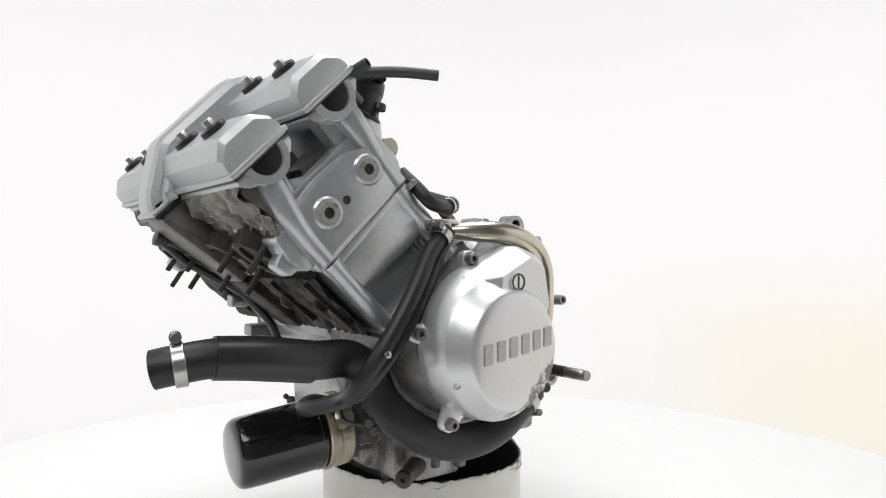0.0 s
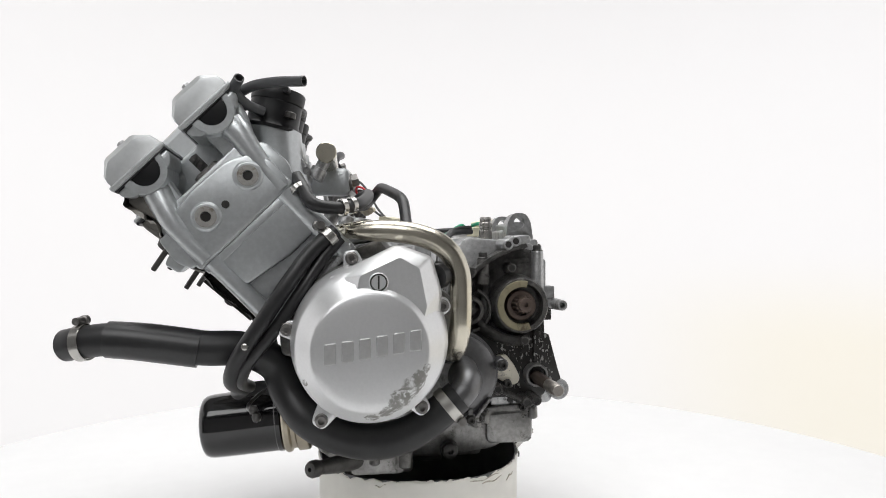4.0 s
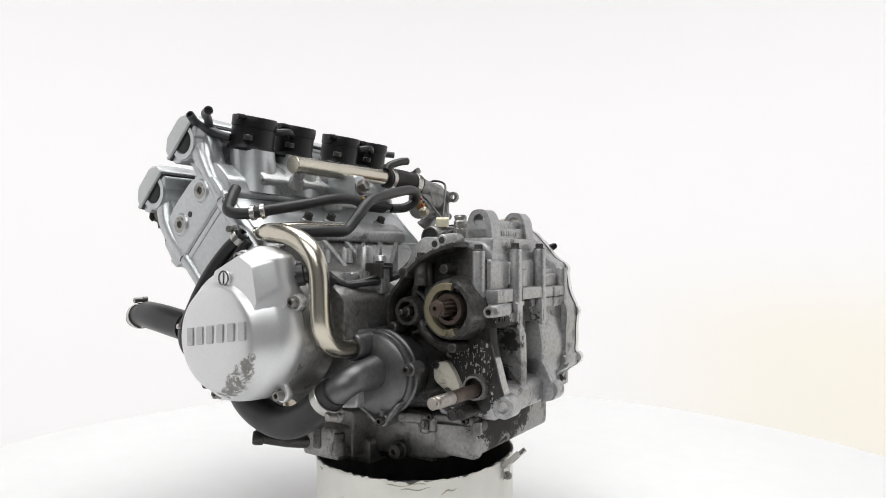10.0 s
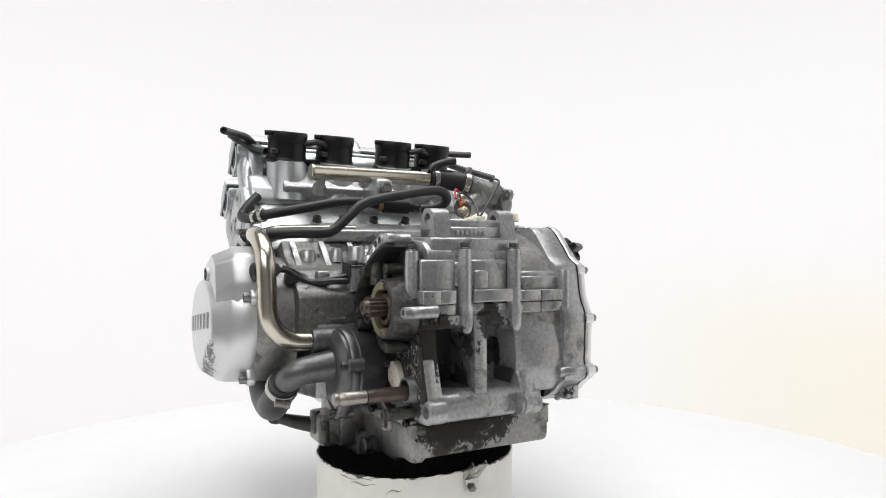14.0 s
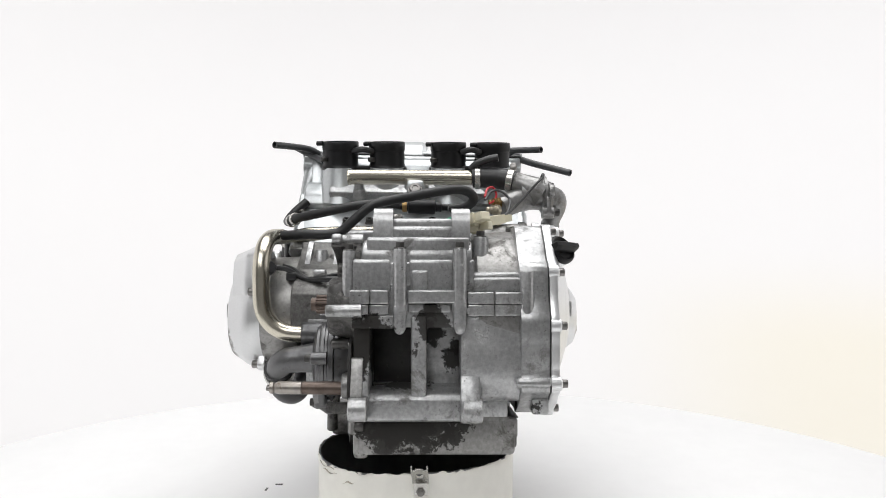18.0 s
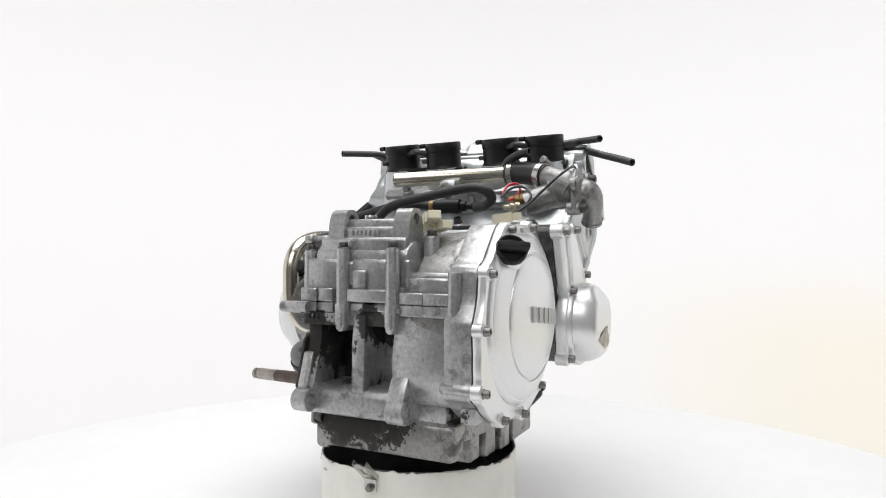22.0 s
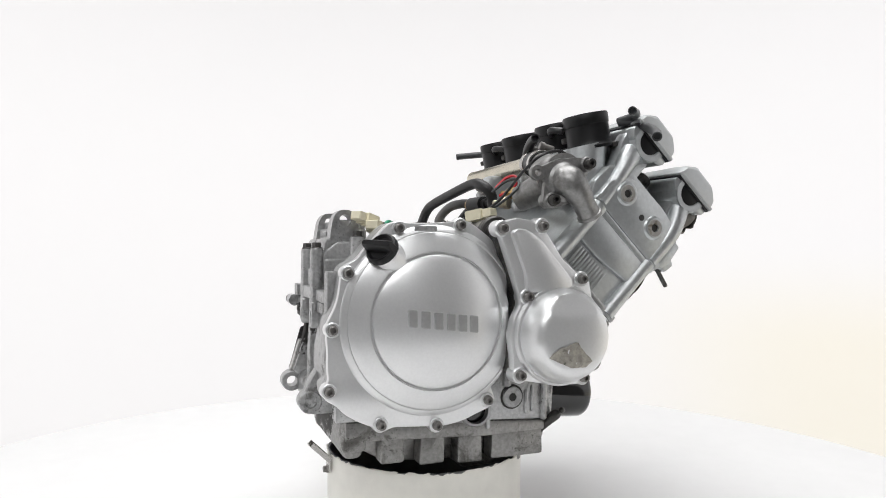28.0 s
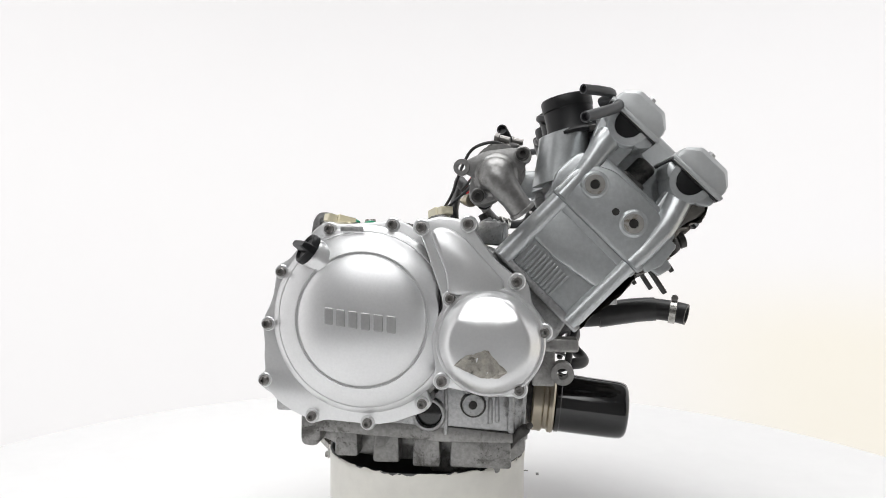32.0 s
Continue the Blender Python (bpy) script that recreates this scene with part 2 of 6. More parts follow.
def shrink(pts, d):
    """The outline moved inwards by d."""
    area = sum(pts[i - 1][0] * pts[i][1] - pts[i][0] * pts[i - 1][1] for i in range(len(pts)))
    s = 1 if area > 0 else -1
    out, k = [], len(pts)
    for i in range(k):
        a, b, c = Vector(pts[i - 1]), Vector(pts[i]), Vector(pts[(i + 1) % k])
        e0, e1 = (b - a), (c - b)
        if e0.length < 1e-6:
            e0 = e1
        if e1.length < 1e-6:
            e1 = e0
        n0, n1 = Vector((-e0.y, e0.x)).normalized() * s, Vector((-e1.y, e1.x)).normalized() * s
        m = n0 + n1
        m = m / max(m.length_squared, 0.5) * 2 if m.length > 1e-6 else n0
        out.append(tuple(b + m * d))
    return out


def prism(bm, pts, lo, hi, axis="y", bevel=1.5, both=True):
    """An outline drawn out along an axis, with rounded rims. axis 'u' takes outlines in (u, v)."""
    if lo > hi:
        lo, hi = hi, lo
    b = min(bevel, (hi - lo) * 0.4)
    inner, mid = shrink(pts, b), shrink(pts, b * 0.3)
    rings = [[place3(axis, a, c, lo) for a, c in inner], [place3(axis, a, c, lo + b * 0.3) for a, c in mid],
             [place3(axis, a, c, lo + b) for a, c in pts], [place3(axis, a, c, hi - b) for a, c in pts],
             [place3(axis, a, c, hi - b * 0.3) for a, c in mid], [place3(axis, a, c, hi) for a, c in inner]]
    loft(bm, rings)


def box(bm, x0, x1, y0, y1, z0, z1, bevel=2.0, corner=3.0):
    x0, x1, y0, y1, z0, z1 = min(x0, x1), max(x0, x1), min(y0, y1), max(y0, y1), min(z0, z1), max(z0, z1)
    prism(bm, rounded([(x0, z0), (x1, z0), (x1, z1), (x0, z1)], corner, 3), y0, y1, "y", bevel)


def frame_of(direction):
    d = Vector(direction).normalized()
    side = d.cross(Vector((0, 0, 1)) if abs(d.z) < 0.9 else Vector((0, 1, 0))).normalized()
    return d, side, d.cross(side)


def lathe(bm, profile, origin, direction, seg=28):
    """A turned body: rows of (along, radius) about the axis from origin."""
    d, s, t = frame_of(direction)
    o = Vector(origin)
    rings = []
    for a, r in profile:
        rings.append([tuple(o + d * a + (s * math.cos(2 * math.pi * i / seg) + t * math.sin(2 * math.pi * i / seg)) * max(r, 0.01)) for i in range(seg)])
    shut = profile[0] != profile[-1]
    loft(bm, rings, (shut, shut))


def smooth_path(pts, res=6):
    pts = [Vector(p) for p in pts]
    ext = [pts[0] * 2 - pts[1]] + pts + [pts[-1] * 2 - pts[-2]]
    out = []
    for i in range(1, len(ext) - 2):
        p0, p1, p2, p3 = ext[i - 1:i + 3]
        for j in range(res):
            t = j / res
            out.append(0.5 * ((2 * p1) + (p2 - p0) * t + (2 * p0 - 5 * p1 + 4 * p2 - p3) * t * t + (3 * p1 - p0 - 3 * p2 + p3) * t ** 3))
    out.append(pts[-1])
    return out


def tube(bm, pts, r, seg=14, res=6, hollow=True, radii=None):
    """A hose or pipe along a smooth path, with open mouths of some wall thickness."""
    path = smooth_path(pts, res)
    n = len(path)
    tang = [(path[min(i + 1, n - 1)] - path[max(i - 1, 0)]).normalized() for i in range(n)]
    side = frame_of(tang[0])[1]
    rings = []

    def ring(c, d, s, rr):
        e = d.cross(s)
        return [tuple(c + (s * math.cos(2 * math.pi * i / seg) + e * math.sin(2 * math.pi * i / seg)) * rr) for i in range(seg)]

    rad = [r] * n
    if radii:
        rad = [float(np.interp(i / (n - 1), np.linspace(0, 1, len(radii)), radii)) for i in range(n)]
    for i in range(n):
        side = (side - tang[i] * side.dot(tang[i])).normalized()
        rings.append(ring(path[i], tang[i], side, rad[i]))
        if i == 0:
            first = side
    if hollow:
        wall = 0.74
        rings = [ring(path[0] + tang[0] * r * 0.9, tang[0], first, rad[0] * wall), ring(path[0], tang[0], first, rad[0] * wall), ring(path[0] - tang[0] * 0.2, tang[0], first, rad[0] * 0.93)] + rings
        rings += [ring(path[-1] + tang[-1] * 0.2, tang[-1], side, rad[-1] * 0.93), ring(path[-1], tang[-1], side, rad[-1] * wall), ring(path[-1] - tang[-1] * r * 0.9, tang[-1], side, rad[-1] * wall)]
    loft(bm, rings)


def washer_ring(bm, pts, r_in, r_out, width):
    """A flat ring about the way from pts[0] to pts[1]."""
    a, b = Vector(pts[0]), Vector(pts[1])
    d = (b - a).normalized()
    lathe(bm, [(-width / 2, r_in), (-width / 2, r_out - 0.4), (-width / 2 + 0.4, r_out), (width / 2 - 0.4, r_out), (width / 2, r_out - 0.4), (width / 2, r_in), (-width / 2, r_in)], a, d, 28)


def rough_wall(bm, prof, y0, y1, amp, size, seed=0.0, lean=0.0):
    """A lumpy cast wall: the profile in u, v is swept along y and crumpled by ridged noise."""
    from_y = np.linspace(y0, y1, max(int((y1 - y0) / 2.2), 4))
    pts = []
    for (a, b), (c, d) in zip(prof, prof[1:]):
        n = max(int(math.hypot(c - a, d - b) / 2.6), 1)
        pts += [(a + (c - a) * k / n, b + (d - b) * k / n) for k in range(n)]
    pts.append(prof[-1])
    rows = []
    for y in from_y:
        row = []
        for k, (u, v) in enumerate(pts):
            q = Vector(((y + lean * u) / size, u / (size * 1.7), v / size + seed))
            ridge = 1 - 2.2 * abs(noise.noise(q)) + 0.6 * noise.noise(q * 2.7)
            edge = min(1.0, k / 2, (len(pts) - 1 - k) / 2)
            row.append(bm.verts.new(P(*uv(u, v + amp * (ridge - 0.4) * edge, y))))
        rows.append(row)
    for r0, r1 in zip(rows, rows[1:]):
        for i in range(len(pts) - 1):
            bm.faces.new((r0[i], r0[i + 1], r1[i + 1], r1[i]))


MESHES = {}


def bolt_mesh(kind, material):
    """Shared bolt heads that stand on the local z axis, one millimetre to a unit of 0.001."""
    key = (kind, material.name)
    if key not in MESHES:
        bm = bmesh.new()

        def ring(r, z, n=18, a0=0.0):
            return [(r * math.cos(a0 + 2 * math.pi * i / n), r * math.sin(a0 + 2 * math.pi * i / n), z - BASE) for i in range(n)]
        if kind == "socket":
            loft(bm, [ring(5.0, -2), ring(5.0, 0), ring(4.9, 0.8), ring(4.3, 1.0), ring(4.2, 1.1), ring(4.2, 5.4), ring(3.8, 6.0), ring(2.3, 6.0), ring(2.1, 5.8), ring(2.0, 2.4)])
        elif kind == "hex":
            loft(bm, [ring(6.2, -2), ring(6.2, 0.6), ring(5.6, 1.2)])
            loft(bm, [ring(4.8, 1.0, 6), ring(4.8, 5.4, 6), ring(4.2, 6.2, 6), ring(2.6, 6.2, 6), ring(2.2, 5.4, 6)])
        elif kind == "cover":
            loft(bm, [ring(4.9, 0.0, 6), ring(4.9, 6.0, 6), ring(4.3, 6.8, 6)])
            loft(bm, [ring(6.4, -1.4), ring(6.6, -0.4), ring(6.2, 0.4)])
        elif kind == "stud":
            loft(bm, [ring(3.0, -6, 10), ring(3.0, 32, 10), ring(2.4, 33, 10)])
        MESHES[key] = finish(bm, kind + "_bolt", material)
    return MESHES[key]


def bolt(name, kind, material, parent, at, direction, size=1.0):
    ob = link(name, bolt_mesh(kind, material), parent)
    q = Vector(direction).to_track_quat("Z", "Y")
    ob.matrix_local = Matrix.LocRotScale(P(*at), q, (size, size, size))
    return ob


LEFT, RIGHT, UP, BACK, FRONT = (0, 1, 0), (0, -1, 0), (0, 0, 1), (-1, 0, 0), (1, 0, 0)

# ---- the studio ----


def sheet(name, rings, material, label, caps=(False, False)):
    bm = bmesh.new()
    loft(bm, [[(x * 1000, y * 1000, z * 1000 - BASE) for x, y, z in ring] for ring in rings], caps)
    ob = new(name, finish(bm, name, material))
    return tagged(ob, label, name.split("_")[0], kind="structure")


def studio():
    """A round sweep of white fabric closes the place on three sides and above; an unseen room is added round it and
    behind the camera.
    """
    bm = bmesh.new()
    n, rows = 60, []
    prof = [(2.3, -0.75), (2.3, 0.2), (2.3, 1.2), (2.3, 2.0)]
    for r, z in prof:
        # ends run on past the view, added to brighten reflections on the engine
        rows.append([bm.verts.new((r * math.sin(a), r * math.cos(a), z)) for a in np.linspace(-2.05, 2.05, n)])
    for r0, r1 in zip(rows, rows[1:]):
        for i in range(n - 1):
            bm.faces.new((r0[i], r0[i + 1], r1[i + 1], r1[i]))
    tagged(new("backdrop", finish(bm, "backdrop", FABRIC)), "seamless white fabric backdrop with a glow of its own", "backdrop", kind="structure")
    # unseen room shell, added to close the place and tune the bounced light
    for name, (x0, x1, y0, y1, z0, z1), label in (
            ("floor", (-3.2, 3.2, -3.2, 3.2, -0.85, -0.75), "pale studio floor under the round table"),
            ("wall_south", (-3.2, 3.2, -3.3, -3.2, -0.75, 2.7), "plain pale painted room wall"),
            ("wall_north", (-3.2, 3.2, 3.2, 3.3, -0.75, 2.7), "plain white painted room wall"),
            ("wall_east", (3.2, 3.3, -3.2, 3.2, -0.75, 2.7), "plain white painted room wall"),
            ("wall_west", (-3.3, -3.2, -3.2, 3.2, -0.75, 2.7), "plain white painted room wall"),
            ("ceiling", (-3.2, 3.2, -3.2, 3.2, 2.7, 2.8), "plain white painted ceiling")):
        bm = bmesh.new()
        bmesh.ops.create_cube(bm, size=1, matrix=Matrix.LocRotScale(((x0 + x1) / 2, (y0 + y1) / 2, (z0 + z1) / 2), None, (x1 - x0, y1 - y0, z1 - z0)))
        tagged(new(name, finish(bm, name, ROOM)), label, name.split("_")[0], kind="structure")


studio()


def turntable():
    root = new("turntable")
    bm = bmesh.new()
    lathe(bm, [(-22, 0), (-22, 752), (-20, 755), (-2, 755), (0, 753), (0, 0)], (0, 0, -BASE), UP, 160)
    part("table_disc", bm, TABLE, root)
    bm = bmesh.new()
    lathe(bm, [(-740, 0), (-740, 260), (-722, 262), (-715, 70), (-60, 60), (-40, 180), (-22.5, 190), (-22.5, 0)], (0, 0, -BASE), UP, 48)
    part("pedestal", bm, WALL, root, "white pedestal under the table disc")
    bm = bmesh.new()
    box(bm, 112, 122, 206, 209, 0.0 - BASE, 0.6 - BASE, 0.2, 0.2)
    box(bm, 133, 137, 190, 200, 0.0 - BASE, 0.6 - BASE, 0.2, 0.2)
    part("chip", bm, CAST_DARK, root, "small dark flakes on the tabletop")
    tagged(root, "large round white turntable top with a smooth edge", "turntable")
    return root


table = turntable()


def bucket():
    """Heights from the tabletop: the millimetres of P() less BASE are kept, so the numbers below subtract it."""
    root = new("bucket")
    cx, cy, top, n = 5.0, 7.0, 94.0, 144
    rng = random.Random(4)

    def dip(a):
        """The cut rim is uneven: lower towards the engine's front left."""
        return float(np.interp(math.degrees(a) % 360, (0, 55, 97, 139, 160, 181, 222, 271, 320, 360), (-4, -5, -4, -6, -3.5, 0.5, -1.4, -2, -3, -4)))

    def ring(r, z, wob=0.0, seed=0.0, low=1.0):
        out = []
        for i in range(n):
            a = 2 * math.pi * i / n
            w = wob * (math.sin(5 * a + seed) * 0.5 + math.sin(13 * a + 2 * seed) * 0.3 + math.sin(37 * a + seed) * 0.35 + (rng.random() - 0.5) * 1.4)
            out.append((cx + (r + 0.25 * w) * math.cos(a), cy + (r + 0.25 * w) * math.sin(a), z + w + dip(a) * low - BASE))
        return out
    bm = bmesh.new()
    loft(bm, [ring(110.4, 1.0, 0, 0, 0), ring(110.6, top - 12), ring(111.4, top - 3), ring(111.4, top, 0.8, 2.0), ring(109.4, top, 0.8, 2.0), ring(108.6, top - 12), ring(108, 4, 0, 0, 0)])
    part("shell", bm, BUCKET_BLACK, root, "black plastic pail wall with an open top")
    bm = bmesh.new()
    loft(bm, [ring(111.2, 0.0, 0, 0, 0), ring(111.4, top - 16, 0.4), ring(112.0, top - 7, 0.9, 1.0), ring(112.3, top - 3, 1.5, 1.0), ring(112.2, top - 0.6, 2.0, 1.0), ring(111.0, top + 0.4, 1.6, 1.0)], (False, False))
    part("paint_coat", bm, BUCKET_WHITE, root, "thick brushed white paint with a ragged upper edge")
    # peeling curls and scratches of the paint below the rim: angle, height under the rim, length
    for a0, drop, length in ((121, 3.5, 40), (126, 7.5, 30), (143, 11, 16), (64, 5, 12)):
        bm = bmesh.new()
        rows = []
        for k in range(7):
            a = math.radians(a0) + (k / 6 - 0.5) * length / 112
            z = top + dip(a) - drop + math.sin(k * 1.3 + a0) * 1.2 + (k - 3) * 0.4 - BASE
            w = (0.2 + 0.5 * math.sin(math.pi * k / 6)) * (1.0 + 0.5 * math.sin(a0 + k))
            rows.append([(cx + r * math.cos(a), cy + r * math.sin(a), z + q) for r, q in ((111.8, -w), (112.7, -w * 0.6), (112.8, w * 0.3), (111.8, w))])
        loft(bm, rows)
        part("paint_curl", bm, PEELED, root, "curled flake of peeling paint")
    # bent clip: a folded strip screwed to the wall that leans outwards above the rim
    lean_d, side = Vector((-0.72, 0.04, 0.69)).normalized(), Vector((0, 1, 0))
    foot, nrm = Vector((-108.6, 0.0, 66 - BASE)), Vector((-0.69, 0, -0.72))

    def strip(name, a0, a1, w0, w1, lift, thick, material, parent, label=""):
        bm = bmesh.new()
        rows = []
        for a in (a0, a1):
            c = foot + Vector((0, 0, 20)) + lean_d * a if a > 0 else foot + Vector((0, 0, 20 + a))
            d = nrm if a > 0 else Vector((-1, 0, 0))
            rows.append([tuple(c + side * w + d * t) for w, t in ((w0, lift), (w1, lift), (w1, lift + thick), (w0, lift + thick))])
        loft(bm, rows)
        return part(name, bm, material, parent, label)

    clip = strip("clip_bracket", -12, 0, -7, 7, 0.4, 1.2, CLAMP, root, "bright zinc clip bracket bent outwards over the rim")
    strip("clip_tongue", 0.01, 11, -7, 7, 0.4, 1.2, CLAMP, clip)
    strip("clip_fork", 11, 27, -7, -3.4, 0.4, 1.2, CLAMP, clip)
    strip("clip_fork", 11, 27, 3.4, 7, 0.4, 1.2, CLAMP, clip)
    strip("clip_tip", 21, 30, -3.4, 3.4, 0.4, 1.2, CLAMP, clip)
    for w0, w1 in ((-8.2, -7.02), (7.02, 8.2)):
        strip("folded_edge", 0.01, 28, w0, w1, -3.6, 5.0, CLAMP, clip)
    bm = bmesh.new()
    lathe(bm, [(0, 4.6), (1.0, 4.6), (1.2, 3.6), (4.0, 3.6), (4.6, 2.6), (4.6, 0)], foot + Vector((-1.7, 0, 11)), BACK, 6)
    part("clip_screw", bm, STEEL, clip, "bright hexagon screw")
    return tagged(root, "round pail painted white outside, black inside, with a ragged rim", "bucket")


pail = bucket()

# ---- the engine ----
engine = tagged(new("motorcycle_engine"), "used silver four-cylinder motorcycle engine, greasy in places, on a bucket", "engine")


def crankcase():
    case = bmesh.new()
    # transmission half and crank half of the upper and lower case
    side = rounded([(-124, -20), (-124, 34), (-112, 44), (-60, 48), (-40, 50), (-27, 38), (-15, 12), (-8, -6), (4, 2), (14, 13), (24, 18), (40, 27), (52, 37), (58, 45), (92, 34), (158, -30), (146, -50), (60, -56), (0, -40), (-60, -26)], 5, 3)
    prism(case, side, -50, 58, "y", 3)
    prism(case, rounded([(-40, -60), (-40, 44), (10, 46), (70, 44), (92, 34), (158, -30), (146, -50), (60, -80)], 5, 3), -120, -50, "y", 3)
    # stepped deck behind the cylinders on the generator side
    deck = bmesh.new()
    prism(deck, rounded([(-14, -60), (-13, -14), (-8, -7), (4, 2), (14, 13), (24, 18), (40, 27), (52, 37), (58, 46), (92, 32), (150, -24), (146, -60), (60, -80), (0, -60)], 3, 3), 56, 150, "y", 3)
    upper = part("upper_crankcase", case, CAST, engine, "raw cast aluminium, stained and speckled")
    part("stepped_deck", deck, DECK, upper, "dark oily casting behind the cylinders")
    low = bmesh.new()
    lower = part("lower_crankcase", bmesh.new(), CAST, engine, "raw cast aluminium with oily black patches")
    prism(low, rounded([(-74, -36), (-74, -124), (-60, -130), (117, -148), (120, -100), (146, -60), (140, -40), (60, -50)], 5, 3), -92, 50, "y", 3)
    prism(low, rounded([(-14, -40), (-14, -120), (60, -128), (112, -112), (136, -70), (140, -44)], 5, 3), 50, 132, "y", 3)
    lower.data = finish(low, "lower_crankcase", CAST)
    # rear frame of the lower case: side plate, rib, solid clutch side, shelf
    low = bmesh.new()
    prism(low, rounded([(-66, -28), (-125, -28), (-126, -56), (-136, -92), (-140, -103), (-133, -108), (-131, -118), (-134, -126), (-130, -129), (-66, -129)], 3, 3), 49, 65, "y", 2)
    part("side_plate", low, CAST, lower)
    low = bmesh.new()
    prism(low, rounded([(-66, -28), (-128, -28), (-131, -60), (-132, -106), (-66, -108)], 3, 3), -6, 9.5, "y", 3)
    part("rear_rib", low, CAST, lower)
    low = bmesh.new()
    prism(low, rounded([(-60, -24), (-127, -24), (-130, -50), (-133, -64), (-133, -84), (-130, -98), (-120, -113), (-60, -116)], 8, 4), -125.5, -38, "y", 3)
    part("clutch_side_wall", low, CAST, lower)
    low = bmesh.new()
    prism(low, rounded([(-66, -100), (-122, -100), (-130, -103.5), (-134, -108), (-134, -127), (-130, -130), (-66, -132)], 4, 4), -56, 64, "y", 2)
    part("rear_shelf", low, CAST, lower)
    low = bmesh.new()
    prism(low, rounded([(-70, -80), (-130, -82), (-137, -92), (-146, -112), (-146, -124), (-138, -130), (-70, -130)], 4, 3), -57, -38, "y", 2)
    part("lug_block", low, CAST, lower)
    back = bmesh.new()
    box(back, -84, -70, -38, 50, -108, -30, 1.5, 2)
    part("recess_wall", back, GREASE_AND_SHADE, lower, "recess caked with black grease")
    back = bmesh.new()
    box(back, -92, -80, -40, -4, -108, -30, 1.5, 2)
    part("recess_wall", back, CAST, lower, "recess wall splashed with grease")
    back = bmesh.new()
    box(back, -125, -80, -48, 64, -40, 0, 1.5, 2)
    part("flange_core", back, CAST, upper)
    back = bmesh.new()
    box(back, -112, -66, -86, -40, -131, -108, 2, 3)
    part("pan_rail", back, CAST, lower)
    # horizontal boss that carries a cover screw
    low = bmesh.new()
    lathe(low, [(-4, 0), (-3, 4), (0, 6), (29, 6.5), (30, 6)], (-134, -95, -91.5), RIGHT, 20)
    part("cover_screw_boss", low, CAST, lower)
    low = bmesh.new()
    box(low, -128, -90, -124, -108, -124, -108, 2, 3)
    part("cover_screw_boss", low, CAST, lower)
    # clutch housing drum
    drum = bmesh.new()
    lathe(drum, [(0, 86), (4, 90), (67, 93), (69, 92), (70.5, 90), (70.5, 0)], (-38, -52, -36), RIGHT, 64)
    part("clutch_housing", drum, CAST_PAN, upper)
    # rear wall in steps: pieces of (front x, y range, z range, rim)
    for x, y0, y1, z0, z1, rim in ((-122, -47, 53, 22, 48, 4), (-127, 29, 66, -6, 26.5, 4), (-127, -31, 12, -6, 26.5, 4), (-124, -52, -44, -6, 26.5, 3), (-123, 50, 67, -20, 27, 3), (-131, -7, 9, -4, 16, 3),
                                   (-125, -97, -51, -6, 9, 3), (-121, -97, -51, 5, 14, 4), (-128, 10, 30, 0, 24, 3), (-120, -125.5, -96, -6, 13, 4)):
        st = bmesh.new()
        box(st, x, -80, y0, y1, z0, z1, 2.2, rim)
        part("stepped_wall", st, CAST_DARK if y1 == 67 else CAST, upper)
    # parting flange, cut into pads of different depth
    for x, y0, y1, z0, z1, owner in ((-136, 49, 68, -16.4, -3, upper), (-133.5, 31, 48.6, -16.4, -3, upper), (-135, -44, 12, -15.6, -3, upper), (-132, -71, -45, -16.4, -5, upper), (-133, -98, -71.4, -16.4, -5, upper),
                                     (-134.5, 50, 68, -27, -16.9, lower), (-132, 31, 49.4, -27, -16.9, lower), (-129, -29, 12, -25, -16.9, lower), (-131, -71, -45, -28, -16.9, lower), (-132, -99, -71.4, -28, -16.9, lower),
                                     (-133, 26, 66, -40, -27.4, lower), (-130, -112, -98, -38, -16.9, lower)):
        fl = bmesh.new()
        box(fl, x, -70, y0, y1, z0, z1, 1.2, 1.6)
        part("parting_flange", fl, CAST, owner)
    # bolt columns: x, y, foot, top, radius
    for x, y, foot, top_, r in ((-115.6, 70.4, -26, 35, 6.6), (-129.5, 20, -24, 37, 6.6), (-129.5, -37.5, -24, 37, 6.8), (-127, -102.5, -34, 15, 7), (-92, -60, 20, 49, 8), (-54, 80, 0, 27, 6.4)):
        bm = bmesh.new()
        lathe(bm, [(0, r + 0.6), (top_ - foot - 2, r), (top_ - foot, r - 0.6), (top_ - foot, 0)], (x, y, foot), UP, 20)
        part("bolt_boss", bm, CAST_DARK if y > 75 else CAST, upper)
        if r != 7:
            bolt("case_bolt", "hex", BOLT_DARK, upper, (x, y, top_), UP, 0.98)
        if r < 7 and y < 60 and x < -100:
            bm = bmesh.new()
            prism(bm, rounded([(y - 6.4, -17), (y + 6.4, -17), (y + 6, -40), (y + 3, -45.5), (y - 3, -45.5), (y - 6, -40)], 3, 3), -136, -110, "x", 2)
            foot_ob = part("column_foot", bm, CAST, lower)
            bm = bmesh.new()
            prism(bm, rounded([(y - 3, -27), (y + 3, -27), (y + 3, -41), (y - 3, -41)], 2, 3), -136.7, -135, "x", 0.5)
            part("cast_rim", bm, CAST, foot_ob)
    # raised casting figures that can't be read
    for y0, z, x in ((-13, 53, -114.2), (47, -32, -133.6), (-47, -23, -132.4)):
        for k in range(7 if z > 0 else 3):
            bm = bmesh.new()
            box(bm, x - 0.9, x + 1, y0 + k * 5.2, y0 + k * 5.2 + 3.4, z - 2.6, z + 2.6, 0.3, 0.6)
            part("cast_mark", bm, CAST, upper)
